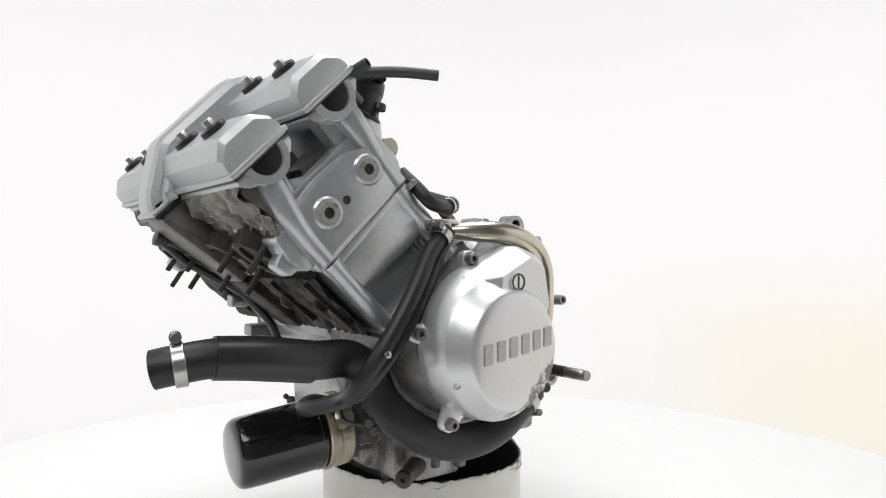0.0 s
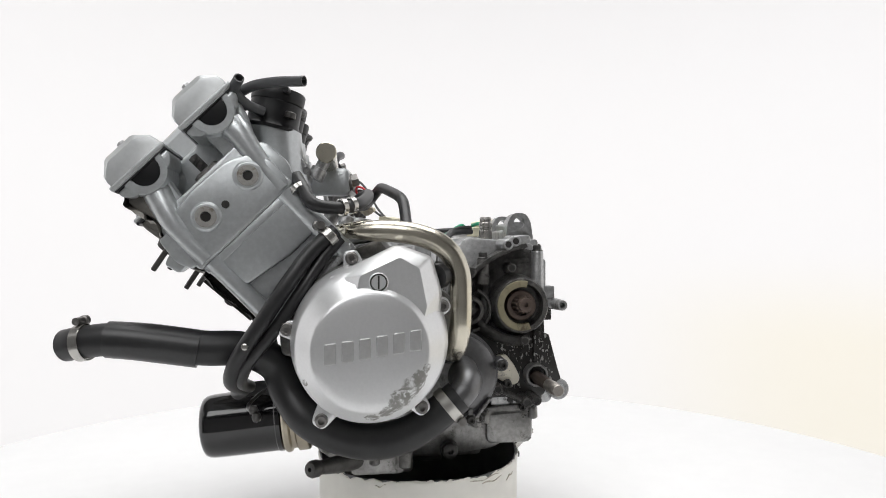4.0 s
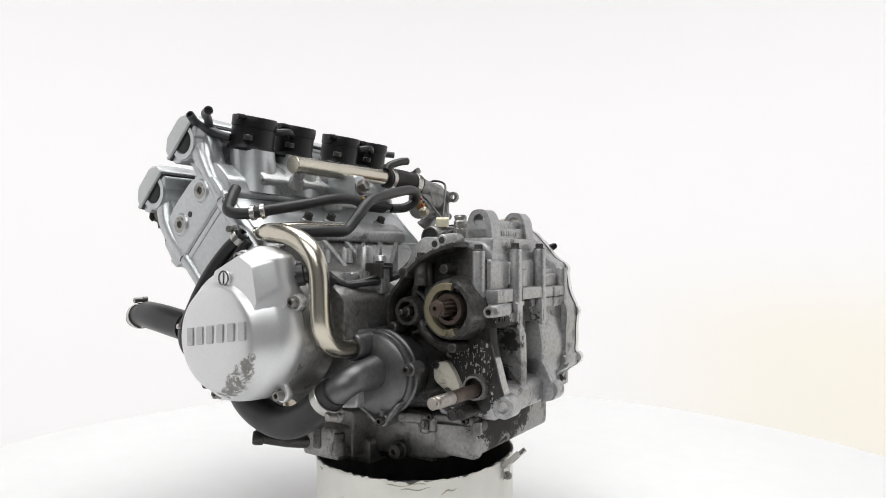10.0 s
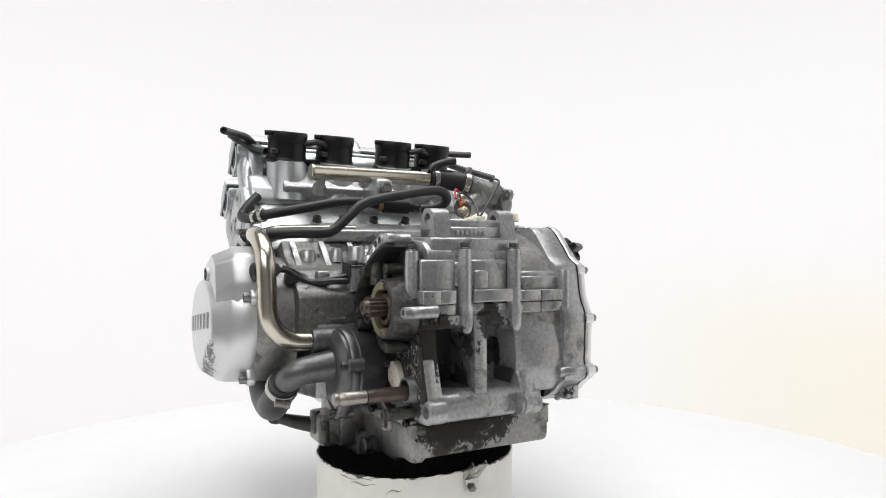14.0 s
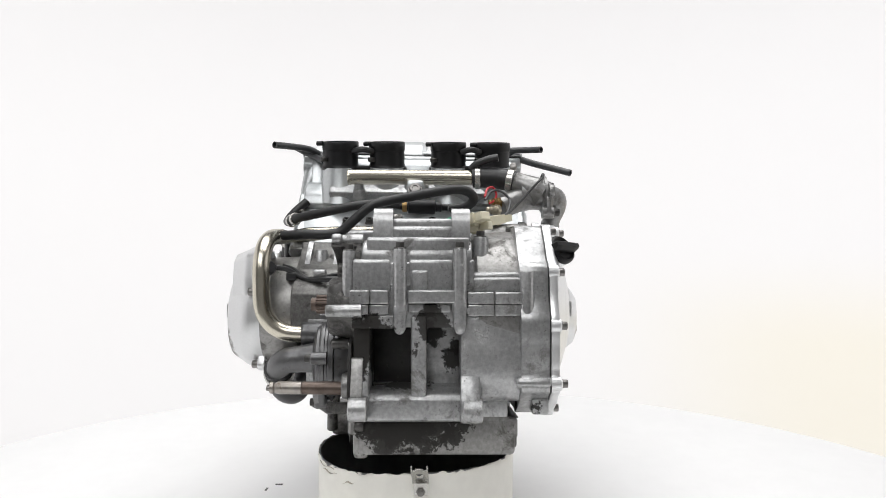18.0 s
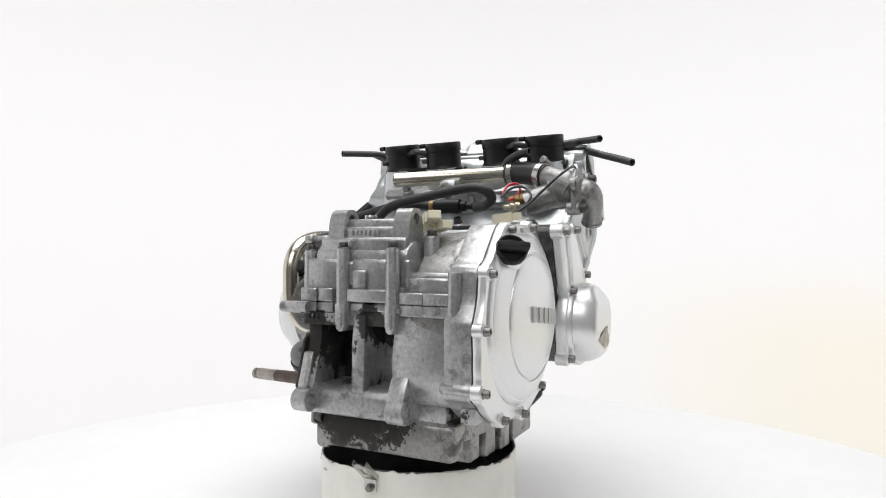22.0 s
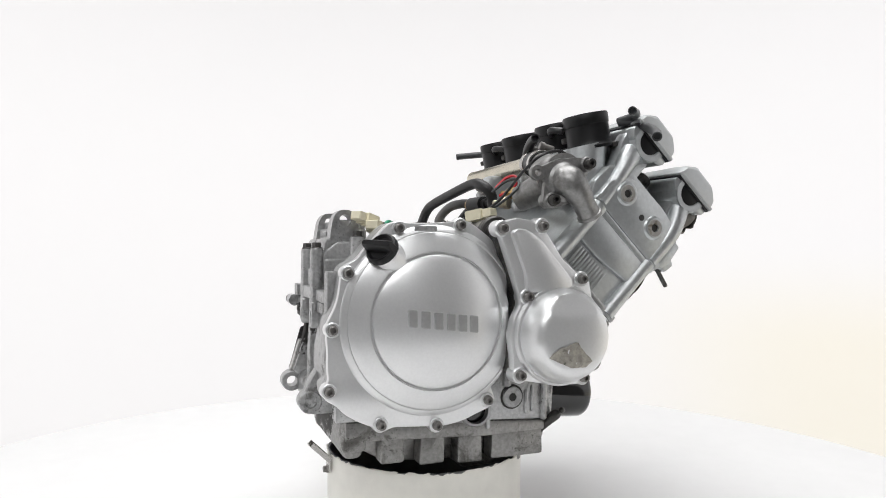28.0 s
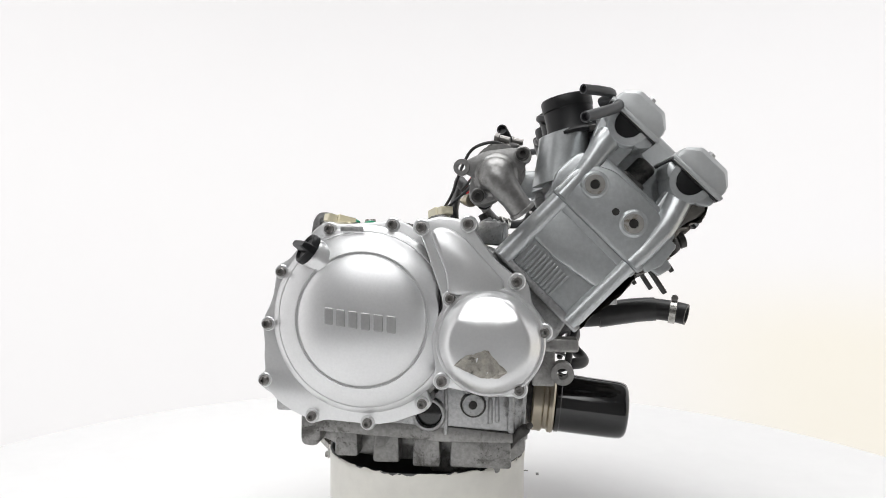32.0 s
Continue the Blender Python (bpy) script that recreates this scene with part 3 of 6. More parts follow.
    # engine mount lugs
    lug = bmesh.new()
    box(lug, -114, -88, -46, 47, 38, 59, 2.5, 4)
    box(lug, -109, -92, -44, 45, 50, 67, 2.5, 4)
    part("lug_web", lug, CAST, upper)
    for y0, y1 in ((28, 47), (-48, -30)):
        bm = bmesh.new()
        outer = rounded([(-119, 40), (-86, 40), (-89, 68), (-95, 77), (-109, 77), (-115, 68)], 7, 4)
        hole = circle(-102, 66, 6.2, len(outer))
        a0 = min(range(len(outer)), key=lambda i: abs(math.atan2(outer[i][1] - 66, outer[i][0] + 102)))
        outer = outer[a0:] + outer[:a0]
        area = sum(outer[i - 1][0] * outer[i][1] - outer[i][0] * outer[i - 1][1] for i in range(len(outer)))
        if area < 0:
            outer = [outer[0]] + outer[1:][::-1]
        loft(bm, [[(a, y0, b) for a, b in hole], [(a, y0, b) for a, b in outer], [(a, y1, b) for a, b in outer], [(a, y1, b) for a, b in hole], [(a, y0, b) for a, b in hole]], (False, False))
        part("mount_lug", bm, CAST, upper, "rounded ear with a through hole")
    for y0, y1, x, z, s in ((50, 68, -141, -115, 1), (-59, -40, -139, -117, -1)):
        bm = bmesh.new()
        lathe(bm, [(0, 6), (0, 10.5), (1, 11.5), (y1 - y0 - 1, 11.5), (y1 - y0, 10.5), (y1 - y0, 6), (0, 6)], (x, y0, z), LEFT, 28)
        ear = part("mount_lug", bm, CAST, lower, "round ear with a hole")
        if s < 0:
            # black disc paints the darkness inside the lug's hole
            bm = bmesh.new()
            lathe(bm, [(0, 6.1), (1.5, 6.0), (1.5, 0)], (x, y0 + 6, z), (0, s, 0), 20)
            part("lug_bore", bm, GREASE_AND_SHADE, ear)
    # left side: sprocket bay
    bay = bmesh.new()
    lathe(bay, [(0, 33), (22, 30), (28, 29), (30, 27.5), (30, 23), (16, 22), (16, 0)], (-93, 62, -22), LEFT, 40)
    part("output_boss", bay, CAST_DARK, upper, "greasy bearing boss round the output shaft")
    bm = bmesh.new()
    a = [math.radians(x) for x in np.linspace(-112, 104, 26)]
    loft(bm, [[(-93 + r * math.cos(t), y, -22 + r * math.sin(t)) for t in a] + [(-93 + q * math.cos(t), y, -22 + q * math.sin(t)) for t in a[::-1]] for r, q, y in ((25.5, 19.4, 84), (26.2, 19, 92.4), (25.5, 19.4, 93))])
    part("retainer_ring", bm, DUST, upper, "yellowed half-round bearing retainer")
    bm = bmesh.new()
    lathe(bm, [(0, 16), (10, 16), (12, 15), (12, 11), (4, 10), (4, 0)], (-93, 78, -22), LEFT, 32)
    part("oil_seal", bm, RUST, upper, "brown oil seal")
    shaft = bmesh.new()
    ring_pts = []
    for i in range(52):
        t = 2 * math.pi * i / 52
        ring_pts.append((9.5 if i % 4 < 2 else 7.8, t))
    rings = [[(-92 + r * math.cos(t), y, -20 + r * math.sin(t)) for r, t in ring_pts] for y in (80, 106)]
    loft(shaft, rings)
    lathe(shaft, [(0, 8), (3, 7.0), (6, 7.0), (6.4, 6.4), (6.4, 2.2), (3, 1.6), (3, 0)], (-92, 105, -20), LEFT, 24)
    part("output_shaft", shaft, RUST, engine, "splined output shaft stub, brown with oil")
    bm = bmesh.new()
    lathe(bm, [(0, 16), (20, 15), (22, 14), (22, 10.5), (8, 10), (8, 0)], (-40, 64, -27), LEFT, 28)
    part("pushrod_boss", bm, CAST_DARK, upper, "greasy clutch pushrod boss")
    bm = bmesh.new()
    lathe(bm, [(0, 5), (16, 5), (17, 3), (26, 3), (27, 2), (27, 0)], (-40, 70, -27), LEFT, 14)
    part("clutch_pushrod", bm, BOLT_DARK, engine, "small steel clutch pushrod")
    rim = bmesh.new()
    line = smooth_path([(-24, 0, -56), (-19, 0, -44), (-17, 0, -30), (-19, 0, -14), (-28, 0, -2), (-34, 0, 5), (-41, 0, 14), (-54, 0, 25), (-70, 0, 34), (-84, 0, 39.5), (-98, 0, 43)], 4)
    outer = [(q.x, q.z) for q in line]
    inner = [(q.x - 2, q.z - 4.2) if q.z > 8 else (q.x - 4.2, q.z - 1) for q in line]
    prism(rim, outer + inner[::-1], 60, 91, "y", 1.0)
    part("cover_rim", rim, BAY, upper, "machined rim where a side cover was fitted")
    bm = bmesh.new()
    prism(bm, rounded([(-72, 36), (-74, 44), (-84, 51), (-102, 52), (-104, 44), (-88, 38)], 4, 3), 80, 90, "y", 2)
    part("twin_screw_lug", bm, CAST, upper)
    for x, z, top_, r in ((-39.5, 12.6, 92, 5.6), (-78.5, 41.4, 92, 5.6), (-86.6, 45, 91.5, 5.8), (-84, 17, 85, 5), (-97, -59, 90, 5), (-24, -44, 90, 6)):
        bm = bmesh.new()
        lathe(bm, [(0, r + 1), (top_ - 61, r), (top_ - 60, r - 1), (top_ - 60, 3.2), (top_ - 70, 3.0), (top_ - 70, 0)], (x, 60, z), LEFT, 18)
        boss = part("screw_boss", bm, CAST_DARK if z < 40 else CAST, upper)
        # black disc closes the hole, shade put into its colour
        bm = bmesh.new()
        lathe(bm, [(0, 3.4), (0.5, 3.3), (0.5, 0)], (x, top_ - 0.2, z), LEFT, 14)
        part("screw_hole", bm, GREASE_AND_SHADE, boss, "dark empty screw hole")
    web = bmesh.new()
    prism(web, rounded([(-21, -40), (-23, -12), (-44, 12), (-60, 27), (-96, 41), (-116, 34), (-122, -10), (-100, -60), (-60, -62)], 5, 3), 56, 66, "y", 2.5)
    part("sprocket_bay", web, BAY, upper, "grimy sprocket bay wall, bay shade put into its colour")
    for pts in ([(-20, 0, -27), (-26, 0, -27.4), (-31, 0, -27)], [(-47, 0, -27), (-54, 0, -27)], [(-40, 0, -17), (-41, 0, -8), (-44, 0, 4)]):
        bm = bmesh.new()
        tube(bm, [(x, 71, z) for x, _, z in pts], 4.2, 10, 3, False)
        part("boss_web", bm, CAST_DARK, upper)
    bm = bmesh.new()
    ends = [math.radians(q) for q in np.linspace(112, 262, 18)]
    loft(bm, [[(-40 + r * math.cos(t), y, -27 + r * math.sin(t)) for t in ends] + [(-40 + q * math.cos(t), y, -27 + q * math.sin(t)) for t in ends[::-1]] for r, q, y in ((24, 20.4, 60), (24, 20.4, 79), (23.4, 21, 80))])
    part("boss_wall", bm, CAST_DARK, upper, "curved cast wall round the pushrod boss")
    web = bmesh.new()
    lathe(web, [(0, 5), (70, 4.4), (72, 3)], (-58, 72, -48), UP, 14)
    part("upright_rib", web, BAY, upper)
    bm = bmesh.new()
    tube(bm, [(-50, 74, -38), (-58, 77, -48), (-70, 80, -55), (-82, 82, -59), (-98, 82, -59)], 6, 12, 5, False)
    part("guide_rib", bm, BAY, upper, "oily brown cast rib")
    bm = bmesh.new()
    lathe(bm, [(0, 6.6), (33, 5.6), (34, 5), (34, 3), (22, 2.8), (22, 0)], (-137.5, 56, -22.5), LEFT, 18)
    part("screw_tube", bm, CAST, upper, "threaded tube boss")
    # neutral switch and gear shift shaft
    sw = bmesh.new()
    prism(sw, rounded([(-70, -77), (-81, -75), (-90, -87), (-96, -99), (-95, -106), (-87, -109), (-75, -103), (-65, -96), (-64, -82)], 4, 3), 56, 73, "y", 1.5)
    plate = part("neutral_switch", sw, PLATE, engine, "pale switch plate flecked with grease")
    bolt("switch_screw", "socket", BOLT_DARK, plate, (-82, 73, -106), LEFT, 0.95)
    bolt("switch_screw", "socket", BOLT_DARK, plate, (-68, 73, -80), LEFT, 0.8)
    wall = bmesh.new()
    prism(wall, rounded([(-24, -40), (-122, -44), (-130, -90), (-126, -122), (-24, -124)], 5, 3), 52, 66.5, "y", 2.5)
    part("greasy_wall", wall, GREASE_AND_SHADE, lower, "side wall thick with black grease")
    bm = bmesh.new()
    lathe(bm, [(0, 14), (21, 12.6), (23, 12), (23, 9.9), (4, 9.4), (4, 0)], (-114, 54, -98), LEFT, 28)
    part("shaft_boss", bm, THERMO, lower, "bright machined ring round the shift shaft")
    bm = bmesh.new()
    lathe(bm, [(0, 6.2), (52, 6.2), (53, 5.2), (60, 5.2), (61, 6.2), (84, 6.2), (85.5, 5.4), (87, 4.6), (88, 5.8), (91, 5.8), (92, 5.0), (92, 0)], (-115, 56, -100.5), (0.012, 1, 0.006), 18)
    shaft = part("shift_shaft", bm, SHAFT, engine, "rust-flecked splined gear shift shaft")
    bm = bmesh.new()
    lathe(bm, [(10, 6.4), (34, 6.6), (46, 6.4), (60, 6.3)], (-115, 56, -100.5), (0.012, 1, 0.006), 18)
    part("rust_band", bm, RUST, shaft, "rust-brown stretch of the shaft")
    for x, z, y in ((-99, -123, 93), (-109, -121, 93), (-68, -109, 92), (-112, -138, 66), (-52, -143, 72)):
        bm = bmesh.new()
        k = y - 56
        lathe(bm, [(0, 6.2), (k - 1, 5.6), (k, 5), (k, 3.4), (k - 8, 3.2), (k - 8, 0)], (x, 56, z), LEFT, 16)
        boss = part("screw_boss", bm, CAST_DARK, lower)
        # shade of the empty hole, painted as a black disc
        bm = bmesh.new()
        lathe(bm, [(0, 3.3), (0.6, 3.2), (0.6, 0)], (x, y - 1.2, z), LEFT, 14)
        part("screw_hole", bm, GREASE_AND_SHADE, boss)
    bm = bmesh.new()
    tube(bm, [(-68, 84, -109), (-84, 86, -116), (-99, 87, -123)], 3, 8, 3, False)
    part("guide_rib", bm, CAST_DARK, lower)
    bm = bmesh.new()
    prism(bm, rounded([(-126, -68), (-132, -68), (-139, -92), (-143, -104), (-136, -108), (-130, -92)], 2.5, 3), 55, 66.6, "y", 1.0)
    part("bare_strut", bm, SCRAPED, lower, "scraped bare slanting strut")
    bm = bmesh.new()
    prism(bm, rounded([(-112, -50), (-129, -55), (-139, -92), (-142.6, -103), (-136, -108), (-112, -100)], 2, 3), 66.5, 69.6, "y", 0.6)
    part("grease_film", bm, GREASE_AND_SHADE, lower, "black speckled grease on the plate")
    # speckled grime left standing on the side wall
    rng = random.Random(12)
    bm = bmesh.new()
    for k in range(230):
        x, z = -134 + rng.random() * 62, -56 - rng.random() * 56
        if (x + 113) ** 2 + (z + 101) ** 2 < 240 or (x + 80) ** 2 + (z + 92) ** 2 < 260 or x < -126 - (-56 - z) * 0.24:
            continue
        w, h, t = 0.3 + rng.random() ** 2 * 1.4, 0.6 + rng.random() ** 2 * 2.8, rng.random() * 3
        y = 69.5 if x < -112 and z > -105 else 66.4
        ring = [(x + w * math.cos(a + t) * (0.6 + rng.random() * 0.6), z + h * math.sin(a + t) * (0.6 + rng.random() * 0.6)) for a in np.linspace(0, 6.283, 7, endpoint=False)]
        loft(bm, [[(a, y - 0.5, b) for a, b in ring], [(a, y + 0.5, b) for a, b in shrink(ring, 0.1)]])
    part("scraped_fleck", bm, SCRAPED, lower, "bare metal flecks showing through the grease")
    # front: cross bar and lug by the oil filter, breather port on top
    bm = bmesh.new()
    box(bm, 118, 168, -118, -96, -62, -49, 2, 3)
    box(bm, 124, 146, -112, -104, -96, -60, 2, 3)
    lathe(bm, [(0, 11), (18, 11), (18, 5.5), (0, 5.5), (0, 11)], (153, -116, -83), LEFT, 24)
    part("front_mount", bm, CAST_PAN, lower, "front mounting bar with a round ear")
    bm = bmesh.new()
    lathe(bm, [(0, 16), (48, 14.6), (52, 14), (53, 13.4), (53, 11.6), (30, 11.2), (30, 0)], (35, -118, 52), LEFT, 32)
    prism(bm, rounded([(22, 52), (48, 52), (58, 36), (12, 36)], 2, 2), -116, -68, "y", 2)
    bore = part("starter_bore", bm, CAST_PAN, upper, "open round starter motor bore")
    bm = bmesh.new()
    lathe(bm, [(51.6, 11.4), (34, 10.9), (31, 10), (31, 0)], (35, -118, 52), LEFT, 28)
    part("bore_hollow", bm, DARK_HOLE, bore, "hollow of the bore, shade put into its dark metal")
    bm = bmesh.new()
    lathe(bm, [(-3, 18), (4, 18), (6, 16.5), (7, 13), (7.4, 0)], (35, -118, 52), RIGHT, 28)
    part("bore_cap", bm, BOLT_DARK, upper, "dark round cap with a clip")
    bm = bmesh.new()
    lathe(bm, [(0, 7.5), (14, 7.5), (15, 6.5), (17, 6.5), (18, 7.5), (22, 7.5), (23, 6.5), (26, 6.5), (27, 7), (29, 6), (29, 4.4), (12, 4)], (-68, 27, 44), UP, 18)
    part("breather_nipple", bm, CLAMP, engine, "ribbed silver hose nipple")
    top = bmesh.new()
    prism(top, rounded([(54, 45), (54, 58.5), (72, 68), (96, 66), (96, 40)], 3, 3), -40, 102, "y", 3)
    lid = part("breather_lid", top, CAST, upper, "long cast gallery lid with screws")
    for x, y in ((90, 99), (84, 69), (80, 30), (76, -11)):
        bm = bmesh.new()
        lathe(bm, [(0, 8), (8, 7.4), (9, 6.4), (9, 0)], (x, y, 62), (-0.45, 0, 0.9), 16)
        e = part("screw_boss", bm, CAST, lid)
        bolt("lid_screw", "socket", BOLT_DARK, e, (x - 4, y, 70), (-0.45, 0, 0.9), 1.15)
    bm = bmesh.new()
    box(bm, -15, 4, 80, 94, -10, 18, 2, 3)
    e = part("bolt_boss", bm, CAST, upper)
    bolt("case_bolt", "hex", BOLT_DARK, e, (-7, 88, 18), UP, 1.0)
    bm = bmesh.new()
    box(bm, -17, 6, 78, 80.5, 6, 22, 0.8, 1.5)
    box(bm, -17, 6, 93.5, 96, 6, 22, 0.8, 1.5)
    box(bm, -17, 6, 78, 96, 17, 19, 0.6, 0.8)
    part("cable_bracket", bm, BOLT_DARK, upper, "black sheet-metal cable bracket")
    bm = bmesh.new()
    box(bm, -2, 10, 112, 126, -6, 13, 2, 3)
    part("bolt_boss", bm, CAST, upper)
    for x, y, z0, z1, r in ((26, 72, 12, 40, 9), (40, 124, 20, 36, 8), (12, 62, 6, 30, 7), (36, 92, 22, 38, 6)):
        bm = bmesh.new()
        lathe(bm, [(0, r + 2), (z1 - z0 - 2, r), (z1 - z0, r - 1.6), (z1 - z0, 0)], (x, y, z0), UP, 18)
        part("bolt_boss", bm, CAST, upper)
    for x in (-4, 18, 42):
        bm = bmesh.new()
        loft(bm, [[(x - 2.5, 56, 10), (x - 2.5, 70, 10), (x - 2.5, 56, 44)], [(x + 2.5, 56, 10), (x + 2.5, 70, 10), (x + 2.5, 56, 44)]])
        part("deck_gusset", bm, CAST, upper)
    for y in (138, 104, 70):
        bm = bmesh.new()
        loft(bm, [[(16, y - 3, 10), (54, y - 3, 30), (56, y - 3, 46), (46, y - 3, 38)], [(16, y + 3, 10), (54, y + 3, 30), (56, y + 3, 46), (46, y + 3, 38)]])
        part("deck_gusset", bm, CAST, upper)
    bm = bmesh.new()
    lathe(bm, [(0, 7), (34, 6.5), (36, 5), (36, 0)], (4, 60, 9), LEFT, 16)
    part("gallery_boss", bm, CAST, upper)
    return upper, lower


upper_case, lower_case = crankcase()


def oil_pan():
    bm = bmesh.new()
    prism(bm, rounded([(-112, -134), (118, -150), (118, -172), (100, -184), (-20, -184), (-70, -178), (-90, -166), (-112, -162)], 6, 3), -74, 62, "y", 4)
    pan = part("oil_pan", bm, CAST_PAN, engine, "ribbed cast oil pan, scraped and oily")
    for dims in ((18, 92, -70, 72, -197, -170, 4, 6), (-112, -61, 52, 67, -172, -133, 4, 8), (-57, -19, 50, 60, -185, -140, 4, 6), (-19, 30, 50, 56, -176, -140, 3, 5), (27, 96, 56, 90, -187, -136, 3, 5), (30, 83, 60, 109, -186, -152, 4, 6), (-114, -94, -94, 62, -168, -131, 5, 8), (-60, -40, 57, 66, -150, -140, 2, 3)):
        bm = bmesh.new()
        box(bm, *dims)
        part("sump_wall", bm, DECK if dims[3] in (56, 60, 66) else CAST_PAN, pan)
    for x, r, z0, z1 in ((-50, 6, -153, -134), (-112, 5.4, -146, -133), (-60, 4.6, -150, -136), (30, 6.4, -180, -156), (60, 5.4, -176, -150)):
        bm = bmesh.new()
        lathe(bm, [(0, r - 2), (1.6, r), (z1 - z0 - 1, r * 0.94), (z1 - z0, r - 1), (z1 - z0, 0)], (x, 66 if x < 0 else 108, z0), UP, 16)
        part("flange_post", bm, CAST_PAN if x < 0 else DECK, pan)
    # solid black block, the recess's shade put into its colour
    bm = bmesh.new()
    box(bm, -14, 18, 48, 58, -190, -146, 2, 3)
    part("dark_hollow", bm, GREASE_AND_SHADE, pan, "black block that stands in for the shaded hollow beside the drain plug")
    bm = bmesh.new()
    prism(bm, rounded([(-112, -131), (106, -147), (106, -157), (36, -158), (-112, -150)], 2, 2), -96, -80, "y", 2)
    part("side_band", bm, CAST_PAN, pan)
    for x0, x1, z in ((-110, -91, -161), (-76, -52, -176), (-36, -9, -181), (5, 33, -184), (43, 104, -183)):
        bm = bmesh.new()
        prism(bm, rounded([(x0 + 1, -144 - 0.07 * x0), (x1 - 1, -144 - 0.07 * x1), (x1, z), (x0 - 1, z)], 4, 3), -95.5, -74, "y", 3)
        part("pan_rib", bm, CAST_PAN, pan)
    bm = bmesh.new()
    prism(bm, rounded([(-112, -140), (-112, -129), (120, -146), (120, -155)], 2, 2), -88, 67, "y", 1.5)
    part("pan_flange", bm, CAST_PAN, pan)
    g = bmesh.new()
    prism(g, [(-111, -130.6), (-111, -129.4), (108, -146.4), (108, -147.6)], -96.4, -80, "y", 0.2)
    part("pan_gasket", g, BOLT_DARK, pan, "thin dark gasket line")
    for x in (-44, -2, 38):
        bolt("pan_bolt", "socket", BOLT_DARK, pan, (x, -90, -146 - 0.07 * x), (0, 0, -1), 0.8)
    for x in (-100, -58, -14, 30, 70):
        bolt("pan_bolt", "socket", BOLT_DARK, pan, (x, 66, -137 - 0.04 * x), LEFT, 0.9)
    bm = bmesh.new()
    lathe(bm, [(0, 10), (4, 10), (5, 9), (5, 8), (12, 8), (13, 6.5), (13, 3), (9, 2.5)], (-20, 68, -174), LEFT, 16)
    part("drain_plug", bm, BOLT_DARK, pan, "dark oily drain plug")
    bm = bmesh.new()
    tube(bm, [(66, 92, -172), (94, 118, -170), (116, 138.5, -166.6)], 5, 14, 4, False, [10, 8.4, 6])
    lathe(bm, [(-1, 5), (0.5, 7.2), (3, 8), (9, 8), (11.6, 6.6), (12, 5), (12, 2.2), (8, 2)], (113, 136, -167), (0.66, 0.74, 0.08), 18)
    part("side_stand_lug", bm, BOLT_DARK, pan, "oily dark lever stub with a round end")
    return pan


oil_pan()


def cylinders():
    bm = bmesh.new()
    prism(bm, rounded([(84, 36), (84, 136), (163, 138), (163, 34)], 3, 3), -131.4, 163, "u", 1)
    block = part("cylinder_block", bm, PAINTED, engine, "grey-silver painted cylinder block with recessed sides")
    bm = bmesh.new()
    prism(bm, rounded([(84, 34), (84, 140), (92, 140), (92, 34)], 2, 2), -137.4, 171, "u", 2)
    part("base_flange", bm, CAST, block)
    for y0, y1 in ((-136.2, -124), (156, 169.2)):
        # raised side panel, cut off slanting above the ribbed window
        bm = bmesh.new()
        prism(bm, rounded([(120, 48), (120, 78), (128, 126), (160, 131), (160, 42)], 5, 4), y0, y1, "u", 3)
        part("side_panel", bm, PAINTED, block)
        bm = bmesh.new()
        prism(bm, rounded([(156, 35), (156, 139), (163.2, 139), (163.2, 35)], 2, 2), y0 - (0.8 if y0 < 0 else 0), y1 + (0.8 if y0 > 0 else 0), "u", 1)
        part("top_rim", bm, PAINTED, block)
        for v0, v1, r in ((34, 53, 9.5), (120, 140, 8.0)):
            ye, sg = (173, 1) if y1 > 0 else (-140, -1)
            bm = bmesh.new()
            lathe(bm, [(0, r + 0.6), (64, r), (73, r + 0.8), (75.8, r + 1.0)], uv(87, (v0 + v1) / 2, ye - r * sg), along(1, 0), 28)
            part("stud_column", bm, PAINTED, block)
    for side_y, sgn in ((163, 1), (-131.4, -1)):
        for i in range(5 if sgn > 0 else 11):
            bm = bmesh.new()
            v = (45 if sgn > 0 else 57) + i * (4.9 if sgn > 0 else 4.1)
            prism(bm, [(92, v), (92, v + 2.2), (117, v + 2.2), (117, v)], side_y - 2, side_y + sgn * (2.6 if sgn < 0 else 3.6 - i * 0.3), "u", 0.5)
            part("cooling_rib", bm, PAINTED, block)
    bm = bmesh.new()
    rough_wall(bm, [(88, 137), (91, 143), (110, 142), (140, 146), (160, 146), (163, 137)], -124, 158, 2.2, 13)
    part("water_jacket", bm, GRIME_AND_SHADE, block, "stained cast jacket wall, shade put into its near-black colour")
    return block


cylinders()


def arc_uv(cu, cv, r, a0, a1, n=10):
    return [(cu + r * math.cos(math.radians(t)), cv + r * math.sin(math.radians(t))) for t in np.linspace(a0, a1, n)]


CAMS = ((256, 40), (257, 116))
Y0, Y1 = -138.0, 172.0
PORTS = (116, 52, -33, -94)


